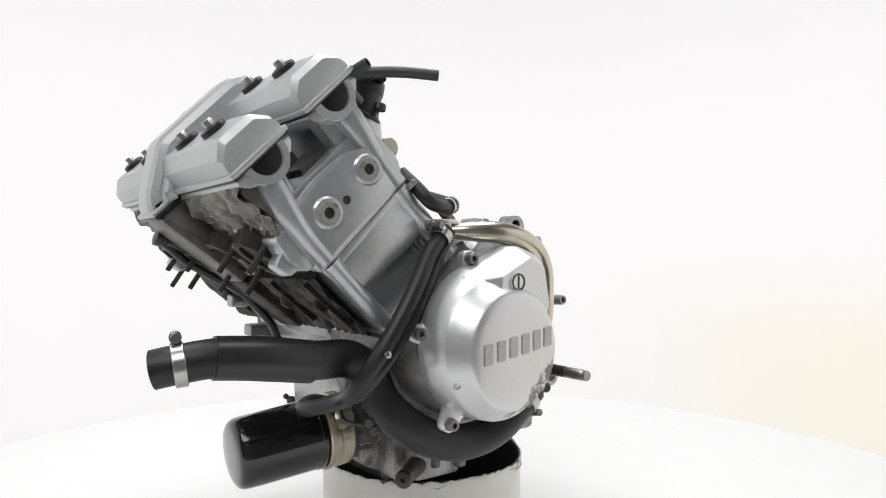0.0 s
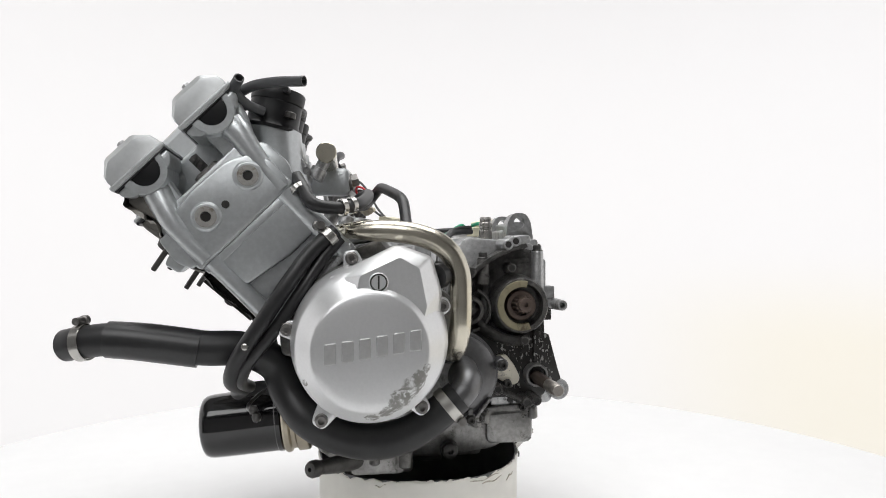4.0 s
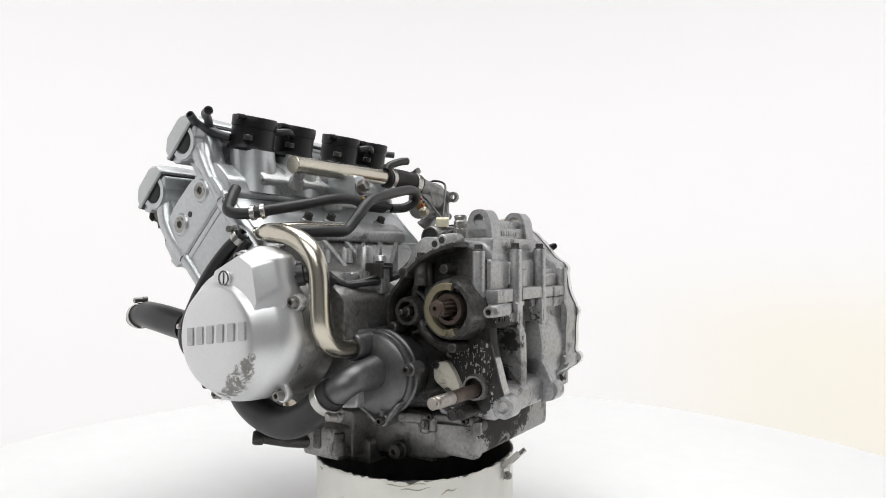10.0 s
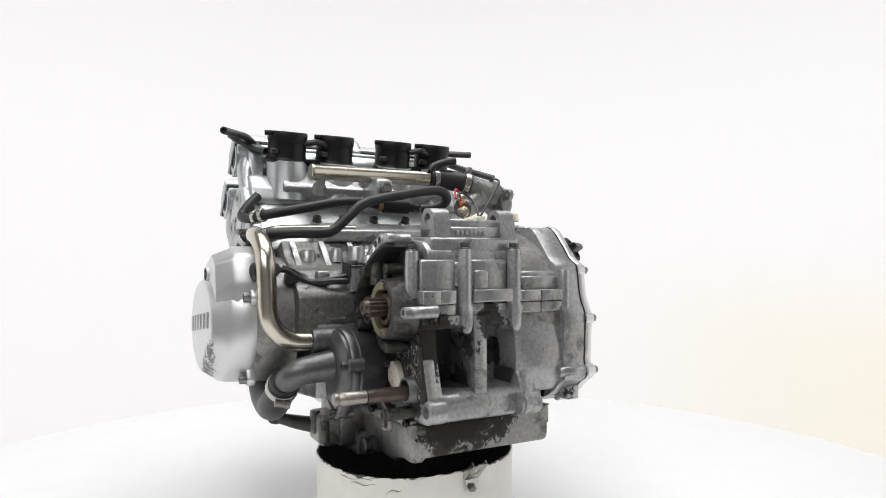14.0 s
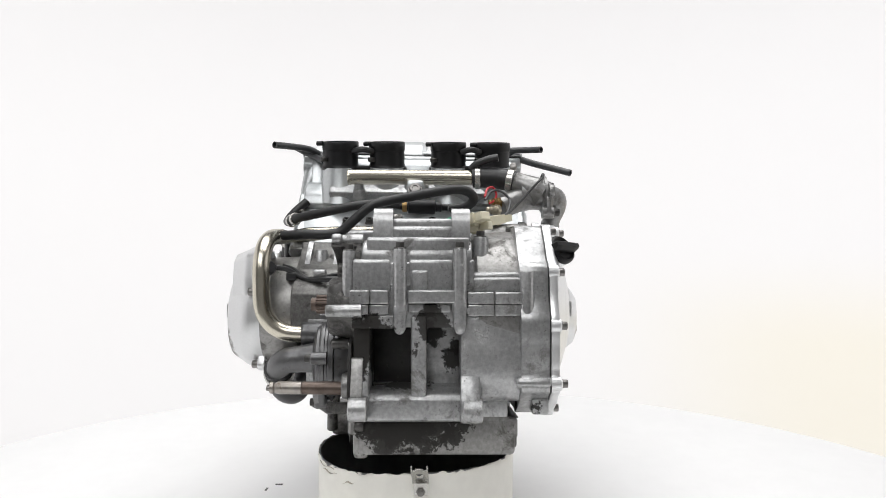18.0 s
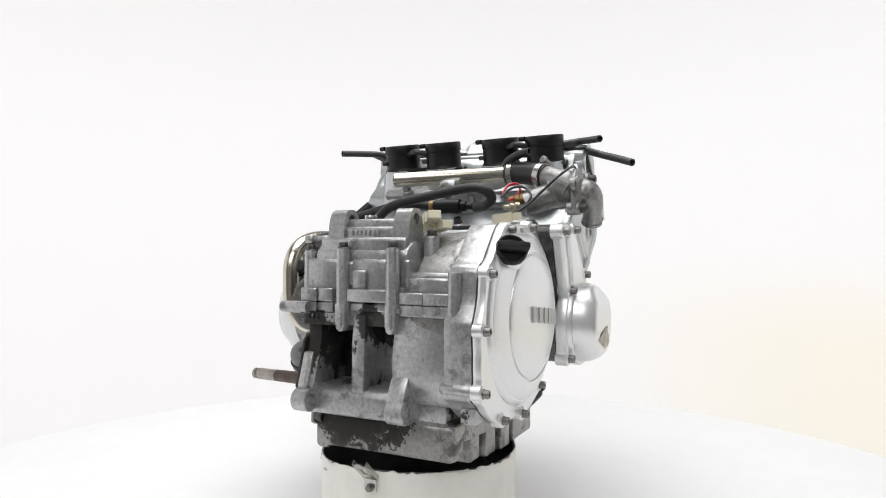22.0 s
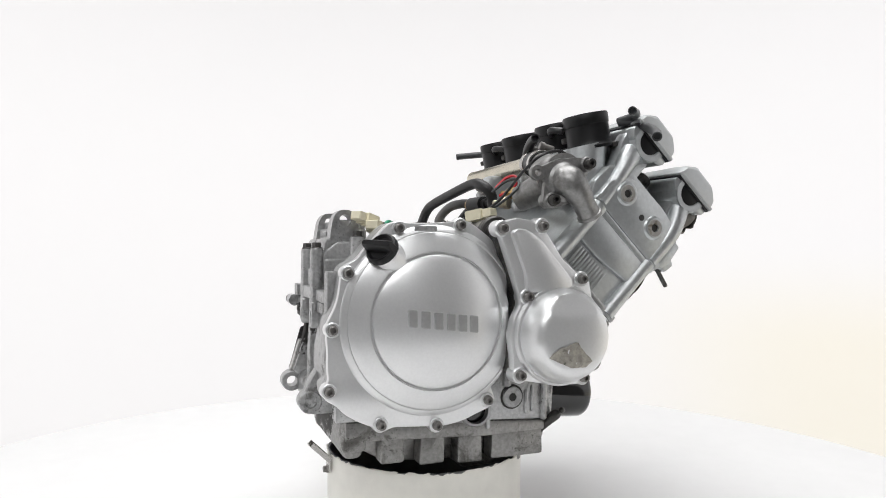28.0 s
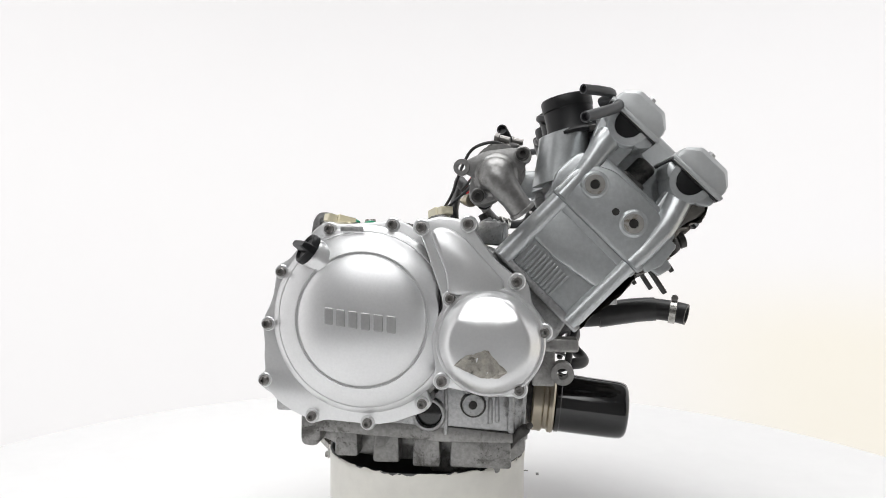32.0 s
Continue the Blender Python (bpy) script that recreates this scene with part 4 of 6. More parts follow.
def cylinder_head():
    bm = bmesh.new()
    # deck with sloping rear and front walls
    prism(bm, rounded([(163.4, 30), (163.4, 142), (186, 148), (214, 142), (222, 120), (222, 40), (206, 24), (180, 22)], 5, 3), Y0 + 8, Y1 - 8, "u", 3)
    prism(bm, rounded([(163.4, 33), (163.4, 141), (172, 141), (172, 33)], 2, 2), Y0 + 1, Y1 - 1.4, "u", 0.8)
    # side plates with the two mounting bosses
    for lo, hi in ((Y1 - 12, Y1), (Y0, Y0 + 12)):
        prism(bm, rounded([(164, 34), (164, 138), (196, 136), (214, 124), (218, 100), (216, 60), (206, 40), (190, 32)], 7, 4), lo, hi, "u", 3)
    head = part("cylinder_head", bm, PAINTED, engine, "grey-silver painted cylinder head, double overhead cam")
    for cu, cv in CAMS:
        # camshaft towers under the cover line
        bm = bmesh.new()
        prof = [(cu + 0.5, cv + 20.5)] + arc_uv(cu - 1, cv, 20.5, 90, 270, 16) + [(cu + 0.5, cv - 20.5)]
        prism(bm, prof, Y0 + 2, Y1 - 1, "u", 3)
        prism(bm, rounded([(cu + 0.5, cv + 27), (cu - 5, cv + 27), (cu - 12, cv + 20), (cu - 12, cv - 20), (cu - 5, cv - 27), (cu + 0.5, cv - 27)], 3, 3), Y0 + 1, Y1 - 0.4, "u", 1.5)
        prism(bm, rounded([(cu - 2, cv + 26), (cu - 22, cv + 22), (cu - 30, cv + 12), (cu - 30, cv - 12), (cu - 22, cv - 22), (cu - 2, cv - 26)], 6, 3), Y0 + 46, Y1 - 46, "u", 3)
        part("cam_tower", bm, PAINTED, head)
        for y, d in ((Y1 - 1.5, LEFT), (Y0 + 2.5, RIGHT)):
            bm = bmesh.new()
            half = [(cu + 2, cv + 11.5)] + arc_uv(cu - 1, cv - 1.5, 13, 90, 270, 14) + [(cu + 2, cv - 14.5)]
            prism(bm, half, y, y + d[1] * 1.6, "u", 0.5)
            part("cam_plug", bm, BOOT, head, "black half-moon rubber plug")
            bm = bmesh.new()
            rim = [(cu + 1, cv + 19)] + arc_uv(cu - 1, cv - 1, 19.4, 90, 270, 16) + [(cu + 1, cv - 21)]
            rin = [(cu + 1, cv + 12.3)] + arc_uv(cu - 1, cv - 1.5, 13.8, 90, 270, 16) + [(cu + 1, cv - 15.3)]
            outline = rim + rin[::-1]
            loft(bm, [[uv(a, b, y - d[1]) for a, b in outline], [uv(a, b, y + d[1] * 2.6) for a, b in outline]])
            part("plug_rim", bm, PAINTED, head)
        # stud columns from the towers down to the side plate
        for y, s in ((Y1, 1), (Y0, -1)):
            bm = bmesh.new()
            if cv > 80:
                tube(bm, [uv(166, 131, y - 7 * s), uv(190, 131, y - 7 * s), uv(214, 128, y - 7 * s), uv(238, 121, y - 12.5 * s)], 9, 24, 5, False, [8.6, 9.2, 10.4, 12.5])
            else:
                tube(bm, [uv(166, 42.5, y - 7.5 * s), uv(190, 41, y - 7.5 * s), uv(208, 38.6, y - 8 * s), uv(226, 35.6, y - 10.5 * s), uv(237, 35, y - 13.5 * s)], 12, 24, 5, False, [8.6, 8.2, 9.2, 11.6, 13])
            part("stud_column", bm, PAINTED, head)
    for y, s, us in ((Y1, 1, ((194, 56), (193, 106))), (Y0, -1, ((194, 56), (193, 106)))):
        for u, v in us:
            bm = bmesh.new()
            lathe(bm, [(-2, 14.6), (-0.2, 13.4), (0.7, 12.6), (1.7, 11.7), (2.1, 11), (2.2, 10.4), (2.2, 4.4), (-6, 4.2)], uv(u, v, y), (0, s, 0), 28)
            boss = part("mount_boss", bm, PAINTED, head, "round boss with a threaded hole")
            bm = bmesh.new()
            lathe(bm, [(2.1, 4.4), (2.5, 4.6), (2.5, 8.9), (2.1, 9.3), (2.1, 4.4)], uv(u, v, y), (0, s, 0), 28)
            part("boss_face", bm, BARE, boss, "bare machined face")
            # hole floor coloured black in place of its own shade
            bm = bmesh.new()
            lathe(bm, [(0.3, 4.4), (0.6, 4.3), (0.6, 0)], uv(u, v, y), (0, s, 0), 18)
            part("threaded_hole", bm, GREASE_AND_SHADE, boss, "dark threaded hole")
        bm = bmesh.new()
        um, vm = (us[0][0] + us[1][0]) / 2, (us[0][1] + us[1][1]) / 2
        # dark disc stands in for the shaded dowel hole
        lathe(bm, [(-1, 3.6), (0.5, 3.4), (0.6, 0)], uv(um - 4, vm + 6, y), (0, s, 0), 14)
        part("dowel_hole", bm, BOLT_DARK, head)
    bm = bmesh.new()
    prism(bm, rounded([(254, 120), (254, 168), (246, 168), (176, 158), (164, 157), (164, 136), (170, 136)], 3, 3), -6, 40, "u", 3)
    part("chain_tunnel", bm, GREYED, head, "flat cam chain tunnel front, shade put into its brown-grey colour")
    # lower half painted near-black for the shade under the head
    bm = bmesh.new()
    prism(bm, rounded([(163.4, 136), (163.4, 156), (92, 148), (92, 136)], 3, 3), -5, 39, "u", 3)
    part("chain_tunnel", bm, GRIME_AND_SHADE, head, "lower half of the chain tunnel, shade put into its near-black colour")
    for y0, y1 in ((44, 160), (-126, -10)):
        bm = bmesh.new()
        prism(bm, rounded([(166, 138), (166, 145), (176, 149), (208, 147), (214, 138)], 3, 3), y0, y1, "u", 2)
        part("exhaust_wall", bm, GRIME_AND_SHADE, head, "stained exhaust side wall, shade put into its near-black colour")
        bm = bmesh.new()
        prism(bm, rounded([(212, 124), (212, 138), (224, 139), (238, 144), (250, 144), (250, 124)], 4, 3), y0 - 4, y1 + 4, "u", 3)
        ledge = part("front_ledge", bm, GREYED, head, "tan-stained rough casting under the cover")
        bm = bmesh.new()
        rough_wall(bm, [(254, 142), (249, 146), (236, 145), (222, 140), (213, 141), (205, 146)], y0 - 2, y1 + (6 if y1 > 100 else 2), 5.0, 11, y1, 0.5)
        part("cast_fold", bm, CRUMPLED, ledge, "crumpled tan and grey casting skin")
    for y, s in ((Y1, 1), (Y0, -1)):
        # stepped block at each end of the exhaust side
        bm = bmesh.new()
        for prof, d0, d1 in (([(170, 136), (170, 147), (184, 152), (207, 149), (207, 134)], 34, 6), ([(174, 140), (176, 158), (190, 161), (197, 142)], 30, 12)):
            a, b = sorted((y - s * d0, y - s * d1))
            prism(bm, rounded(prof, 3, 3), a, b, "u", 1.5)
        part("flange_end", bm, PAINTED, head, "pale cast block beside the end port")
        # end walls: set back between the towers, nearer to the face under them
        for prof, d0, d1 in (([(200, 40), (200, 122), (252, 118), (254, 60), (250, 40)], 62, 46),
                             ([(252, 143), (236, 142), (208, 137), (196, 124), (200, 114), (252, 104)], 30, 9.5),
                             ([(252, 14), (236, 18), (206, 33), (196, 46), (204, 60), (252, 58)], 30, 12)):
            bm = bmesh.new()
            a, b = sorted((y - s * d0, y - s * d1))
            prism(bm, rounded(prof, 5, 3), a, b, "u", 2.5)
            part("end_wall", bm, PAINTED, head)
    # spark plug valley between the towers, its shade painted as a dark colour
    bm = bmesh.new()
    prism(bm, rounded([(205, 62), (205, 96), (228, 92), (228, 66)], 4, 2), Y0 + 20, Y1 - 20, "u", 3)
    part("plug_valley", bm, CAST_DARK, head, "spark plug valley, shade put into its dark colour")
    for y in PORTS:
        bm = bmesh.new()
        lathe(bm, [(0, 11), (24, 11), (26, 9), (26, 6), (4, 5)], uv(224, 79, y), along(1, 0), 16)
        part("plug_tube", bm, CAST_DARK, head)
        # exhaust port with flange and two studs
        bm = bmesh.new()
        d = along(-0.22, 1)
        lathe(bm, [(-12, 27), (-2, 25), (0, 24.4), (0.6, 23.4), (0.6, 18.5), (-3, 18), (-3, 17.8)], uv(190, 153, y), d, 28)
        port = part("exhaust_port", bm, GRIME_AND_SHADE, head, "open exhaust port, grime and shade put into its near-black colour")
        bm = bmesh.new()
        f, rings = frame_of(d), []
        for a in np.linspace(-0.7 - 0.004 * y, 3.6 - 0.008 * y, 30):
            e = Vector((math.cos(a), math.sin(a)))
            w = 0.8 + 2.6 * abs(noise.noise(Vector((a * 1.6, y * 0.3, 0))))
            rings.append([Vector(uv(190, 153, y)) + f[1] * (e.x * r) + f[2] * (e.y * r) + d * h for r, h in ((24.6 - w, -1), (24.6 - w, 1.2), (24.4, 1.2), (25, -1))])
        loft(bm, rings)
        part("port_rim", bm, BARE, port, "scraped bright port face")
        # black disc paints the darkness inside the port
        bm = bmesh.new()
        lathe(bm, [(-4, 18.4), (-3.4, 18.2), (-3.4, 0)], uv(190, 153, y), d, 24)
        part("port_bore", bm, GREASE_AND_SHADE, port, "port bore, its shade put into black")
        bm = bmesh.new()
        lathe(bm, [(0, 9), (10, 7), (14, 4), (15, 0)], uv(132, 138, y + 14), d, 14)
        part("water_plug", bm, GRIME_AND_SHADE, head)
        bm = bmesh.new()
        prism(bm, [(104, 138), (104, 147), (158, 151), (158, 138)], y + 26, y + 29, "u", 1)
        part("jacket_rib", bm, GRIME_AND_SHADE, head)
        for s in (-1, 1):
            bolt("exhaust_stud", "stud", BOLT_DARK, head, uv(176 + 26 * (s > 0), 147, y + s * 25), d, 0.85)
        # intake runner up to the rubber boot
        bm = bmesh.new()
        rings = []
        for f, wy, wx in ((0, 27, 27), (0.35, 25.5, 26), (0.7, 25, 26), (1.0, 25, 27)):
            c = Vector((150, y, 104)).lerp(Vector((157, y, 152)), f)
            rings.append([(c.x + wx * math.cos(t) * (0.97), c.y + wy * math.sin(t), c.z + 0.24 * wx * math.cos(t)) for t in np.linspace(0, 2 * math.pi, 28, endpoint=False)])
        loft(bm, rings)
        part("intake_runner", bm, PAINTED, head)
    # darker casting on web and wall puts the intake side's shade into colour
    for y, w in ((10, 16),):
        bm = bmesh.new()
        box(bm, 128, 176, y - w, y + w, 84, 132, 3, 6)
        part("runner_web", bm, CAST, head)
    bm = bmesh.new()
    prism(bm, rounded([(166, 8), (166, 34), (212, 26), (206, 10)], 4, 3), -96, 128, "u", 4)
    part("intake_wall", bm, CAST, head)
    bm = bmesh.new()
    box(bm, 84, 140, 0, 22, 96, 126, 4, 6)
    part("sensor_boss", bm, PAINTED, head)
    bolt("sensor_bolt", "hex", STEEL, head, (84, 11, 112), (-1, 0, 0.3), 1.6)
    return head


cylinder_head()


def valve_cover():
    bm = bmesh.new()
    for cu, cv in CAMS:
        rings = []
        for y, s, h in ((Y1 + 2, 0.90, 16), (Y1 + 1, 0.97, 22), (Y1 - 4, 1.0, 27), (Y1 - 30, 1.0, 29), (Y1 - 62, 0.96, 29), (70, 0.92, 29), (40, 0.92, 29), (0, 0.92, 29), (-40, 0.92, 29),
                        (Y0 + 52, 0.96, 29), (Y0 + 26, 1.0, 29), (Y0 + 4, 1.0, 27), (Y0 - 1, 0.97, 22), (Y0 - 2, 0.9, 16)):
            w = 27.5 * s
            prof = [(0, -w), (h * 0.42, -w), (h * 0.62, -w * 0.94), (h * 0.96, -w * 0.58), (h, -w * 0.48), (h, w * 0.48), (h * 0.96, w * 0.58), (h * 0.62, w * 0.94), (h * 0.42, w), (0, w)]
            rings.append([uv(cu + 2 + a, cv + b, y) for a, b in prof])
        loft(bm, rings)
    # chain case hump across the middle
    hump = [(254, 11), (276, 9), (297, 17), (304, 34), (302, 120), (290, 138), (275, 160), (264, 168), (256, 169), (254, 120), (254, 40)]
    prism(bm, rounded(hump, 6, 3), -4, 38, "u", 8)
    prism(bm, rounded([(256, 112), (282, 112), (280, 136), (266, 154), (258, 158)], 5, 3), -14, 48, "u", 10)
    prism(bm, rounded([(254, 56), (254, 100), (268, 98), (270, 58)], 4, 3), -30, 64, "u", 8)
    cover = part("valve_cover", bm, COVER_PAINT, engine, "grey-silver painted valve cover with faceted cam humps", 22)
    g = bmesh.new()
    for cu, cv in CAMS:
        prism(g, rounded([(cu + 0.6, cv - 28), (cu + 0.6, cv + 28), (cu + 2.6, cv + 28), (cu + 2.6, cv - 28)], 0.6, 2), Y0 - 1.6, Y1 + 1.6, "u", 0.8)
    prism(g, rounded([(254.2, 140), (254.2, 170.5), (257.4, 170.5), (257.4, 140)], 1, 2), -8.5, 42.5, "u", 0.8)
    part("cover_gasket", g, RUBBER, cover, "thin black rubber gasket line")
    lip = bmesh.new()
    for cu, cv in CAMS:
        prism(lip, rounded([(cu + 2.7, cv - 29.2), (cu + 2.7, cv + 29.2), (cu + 7.2, cv + 29.4), (cu + 7.2, cv - 29.4)], 1.2, 2), Y0 - 3.4, Y1 + 3.4, "u", 1.4)
    prism(lip, rounded([(257.6, 140), (257.6, 171), (261.5, 170), (262, 140)], 1.2, 2), -9, 43, "u", 1.4)
    part("cover_lip", lip, COVER_PAINT, cover)
    for cu, cv in ((284, 38), (285, 115)):
        for y in (134, 71, -38, -99):
            bm = bmesh.new()
            lathe(bm, [(-2, 10.5), (3, 10.8), (5, 10.2), (6.0, 7), (6.4, 0)], uv(cu + 2, cv, y), along(1, 0), 24)
            grommet = part("rubber_grommet", bm, RUBBER, cover, "black rubber bolt grommet")
            bolt("cover_bolt", "cover", CAST, grommet, uv(cu + 7.2, cv, y), along(1, 0), 0.86)
    return cover


valve_cover()


def intake_boots():
    up = Vector((-0.20, 0, 1)).normalized()
    made = []
    for y in PORTS:
        c = Vector((161.4 - (y - 17) * 0.026, y, 148))
        bm = bmesh.new()
        lathe(bm, [(0, 27), (3, 27), (5, 25.4), (8, 24.2), (26, 24.0), (27, 24.8), (31, 25), (37, 25), (38.5, 24), (38.5, 20.5), (20, 19), (2, 18)], c, up, 40)
        boot = part("intake_boot", bm, BOOT, engine, "black intake boot with a rolled mouth")
        for s in (-1, 1):
            at = c + Vector((-s * 18, s * 20, 5 + s * 3.6))
            bm = bmesh.new()
            lathe(bm, [(0, 5.5), (5, 5.5), (6, 4.5), (6, 2.6), (3, 2.4)], at, up, 12)
            part("flange_screw", bm, BOLT_DARK, boot)
        bm = bmesh.new()
        at = c + up * 34 + Vector((-10, 23, 0))
        lathe(bm, [(0, 3.2), (8, 3.2), (8.4, 2.6), (8.4, 0)], at, (0.2, 1, 0), 10)
        part("clamp_ear", bm, BOOT, boot)
        made.append(boot)
    for a, b in ((116, 52), (-33, -94)):
        bm = bmesh.new()
        box(bm, 146, 172, b, a, 146.5, 152, 1.5, 2)
        part("boot_flange", bm, BOOT, engine, "black joining plate under two boots")
    return made


intake_boots()


def generator_cover():
    base = bmesh.new()
    lathe(base, [(0, 70), (40, 68), (44, 67)], (68, 146, -42), LEFT, 56)
    part("generator_housing", base, CAST_PAN, upper_case, "dull cast wall behind the silver cover")
    bm = bmesh.new()
    n = 80

    def lean(x, y):
        """The outer face leans a little: its front edge stands further out."""
        return y + 0.05 * (x - 68) * min(1.0, max(0.0, (y - 196) / 18))

    rings = []
    for y, r, cx, cz in ((186, 66, 68, -42), (189, 67.4, 68, -42), (198, 66.6, 68, -42.6), (207, 64.6, 68, -44), (214, 62.2, 68.4, -45.4), (216.4, 60.8, 68.6, -46), (217.6, 59.4, 68.6, -46.2),
                         (224.5, 54.2, 69, -46.6), (231, 49.4, 69, -47), (232.6, 48.0, 69, -47), (233.4, 46.4, 69, -47), (234.2, 40, 69, -47), (235, 26, 69, -47), (235.4, 12, 69, -47), (235.5, 0.4, 69, -47)):
        rings.append([(x, lean(x, y), z) for x, z in circle(cx, cz, r, n)])
    loft(bm, rings)
    # faceted box over the cable side
    out = rounded([(104, 12), (46, 40), (17, 30), (8, 0), (10, -26), (40, -34), (92, -22)], 5, 4)
    mid = rounded([(98, 10), (45, 37), (20, 27), (12, 0), (14, -24), (42, -32), (88, -20)], 4, 4)
    top = rounded([(79, 15), (46, 30.6), (28.4, 21), (22, -11), (26, -26), (52, -30), (84, -10)], 2.5, 4)
    loft(bm, [[(x, 186, z) for x, z in out], [(x, 206, z) for x, z in out], [(x, 211, z) for x, z in mid], [(x, lean(x, 226.6), z) for x, z in top], [(x, lean(x, 227.8), z) for x, z in shrink(top, 1.2)]])
    cover = part("generator_cover", bm, SILVER_SCUFFED, engine, "silver round generator cover, scuffed at its lower edge", 40)
    for x, y, z in ((138, 190, -32), (109, 196, -108), (84, 190, 28), (6, 194, -13), (24, 194, -100)):
        e = Vector((x - 68, 0, z + 43)).normalized()
        bm = bmesh.new()
        prism(bm, rounded([(x + 7 * e.x - 6 * e.z, z + 7 * e.z + 6 * e.x), (x + 7 * e.x + 6 * e.z, z + 7 * e.z - 6 * e.x), (x - 16 * e.x + 11 * e.z, z - 16 * e.z - 11 * e.x), (x - 16 * e.x - 11 * e.z, z - 16 * e.z + 11 * e.x)], 5, 4), y - 8, y + 1, "y", 1.5)
        ear = part("screw_ear", bm, SILVER, cover)
        bolt("cover_screw", "socket", STEEL, ear, (x, y + 1, z), LEFT, 1.15)
    bm = bmesh.new()
    lathe(bm, [(0, 8), (2, 8), (2.6, 7.2), (2.6, 0)], (63, 226.8, 9), LEFT, 24)
    plug = part("timing_plug", bm, SILVER, cover, "round slotted inspection plug")
    bm = bmesh.new()
    lathe(bm, [(0, 7.2), (0.5, 7.2), (0.5, 5.9), (0, 5.9), (0, 7.2)], (63, 229.5, 9), LEFT, 24)
    box(bm, 62.3, 63.7, 229.4, 230.0, 3.6, 14.4, 0.1, 0.2)
    part("plug_slot", bm, BOLT_DARK, plug)
    for i in range(6):
        bm = bmesh.new()
        x = 106 - i * 13.6
        z = -56 + i * 1.9
        face = 235.0 + 0.05 * (x - 73) - 0.0006 * (x - 73) ** 2
        prism(bm, rounded([(x, z), (x - 9.5, z + 1), (x - 9.5, z + 18), (x, z + 17)], 1.5, 2), face - 2, face + 1.5, "y", 0.9)
        part("emblem_bar", bm, EMBLEM, cover, "plain raised bar of the maker's mark", 15)
    return cover


generator_cover()


def clutch_cover():
    bm = bmesh.new()
    rim = rounded([(-104, 36), (-112, 26), (-124, 21), (-126, 8), (-128, -8), (-132, -20), (-138, -30), (-138.5, -45), (-137, -56), (-137.5, -72), (-136, -83), (-141, -91), (-140, -100), (-130, -105), (-123, -113), (-109, -122), (-95, -128), (-84, -133), (-76, -129.5),
                   (-25, -133), (-3, -129), (10, -123.5), (22, -119.5), (30, -112), (24, -99), (24, -86), (31, -72), (31, -50), (33, -28), (37, -12), (41, 4), (36, 22), (27, 45), (8, 59), (-3, 65), (-14, 63), (-44, 61), (-63, 60.5), (-74, 63), (-83, 58.5), (-96, 45)], 7, 3)
    prism(bm, rim, -124.6, -133.4, "y", 1.6)
    n = 96
    rings = []
    dome = ((-126, 92), (-131, 91.4), (-134, 90.4), (-136.4, 88.6), (-138.6, 85.6), (-139.2, 84.4), (-139.0, 83.6), (-139.8, 82.8), (-143.4, 75), (-146.2, 68), (-147.0, 65.8), (-147.2, 65.0), (-145.6, 64.4), (-145.5, 62.6), (-147.4, 62.0), (-148.2, 61.0),
            (-150.8, 55), (-153.8, 46), (-156.4, 36), (-158.8, 24), (-160.3, 12), (-160.8, 0.5))
    cx, cz = -36.5, -31
    for y, r in dome:
        ring = []
        for i in range(n):
            a = 2 * math.pi * i / n
            x, z = cx + r * math.cos(a), cz + r * math.sin(a)
            if r > 70:
                x = min(x, 37 - max(0, -z - 60) * 0.12)
            ring.append((x, y - 0.03 * (x - cx) * min(1.0, max(0.0, (-y - 132) / 10)), z))
        rings.append(ring)
    loft(bm, rings)
    fl = bmesh.new()
    prism(fl, shrink(rim, 0.8), -96, -123.6, "y", 0.6)
    part("clutch_flange", fl, CAST, upper_case, "case edge along the clutch cover")
    cover = part("clutch_cover", bm, SILVER, engine, "smooth silver clutch cover with a ringed centre disc", 30)
    g = bmesh.new()
    prism(g, shrink(rim, 0.4), -124.9, -123.3, "y", 0.1)
    part("cover_gasket", g, RUBBER, cover, "thin dark gasket edge")
    for x, z in ((-119, 14), (-133, -37), (-136, -92), (-88, -126), (-33, -131), (20, -111), (26, -74), (34, 3), (-9, 59.5), (-71, 55.5)):
        ear = bmesh.new()
        lathe(ear, [(-8, 7.4), (1.0, 7.2), (2.2, 6.2), (2.2, 0)], (x, -132.6, z), RIGHT, 20)
        e = part("screw_ear", ear, SILVER, cover)
        bolt("cover_screw", "socket", STEEL, e, (x, -134.8, z), RIGHT, 0.95)
    cap = bmesh.new()
    d = Vector((-0.67, -0.52, 0.53)).normalized()
    o = Vector((-83.7, -138.3, 31.2))
    lathe(cap, [(-24, 17.5), (-8, 15.6), (2, 14.4), (4, 14), (6, 13)], o, d, 28)
    part("filler_neck", cap, SILVER, cover)
    cap = bmesh.new()
    o = o + d * 6
    lathe(cap, [(-1, 14), (0, 15.6), (4, 15.8), (6, 15.2), (7, 13.6), (6, 12.6), (4.6, 11), (4.4, 0)], o, d, 36)
    lid = part("filler_cap", cap, BOOT, cover, "black plastic oil filler cap with a grip bar")
    grip = bmesh.new()
    s = Vector((0.616, -0.788, -0.08))
    s = (s - d * s.dot(d)).normalized()
    t = d.cross(s)
    rings = []
    for a, w in ((-15.6, 2.4), (-14.6, 3.4), (-8, 3.6), (0, 3.7), (8, 3.6), (14.6, 3.4), (15.6, 2.4)):
        c = o + s * a
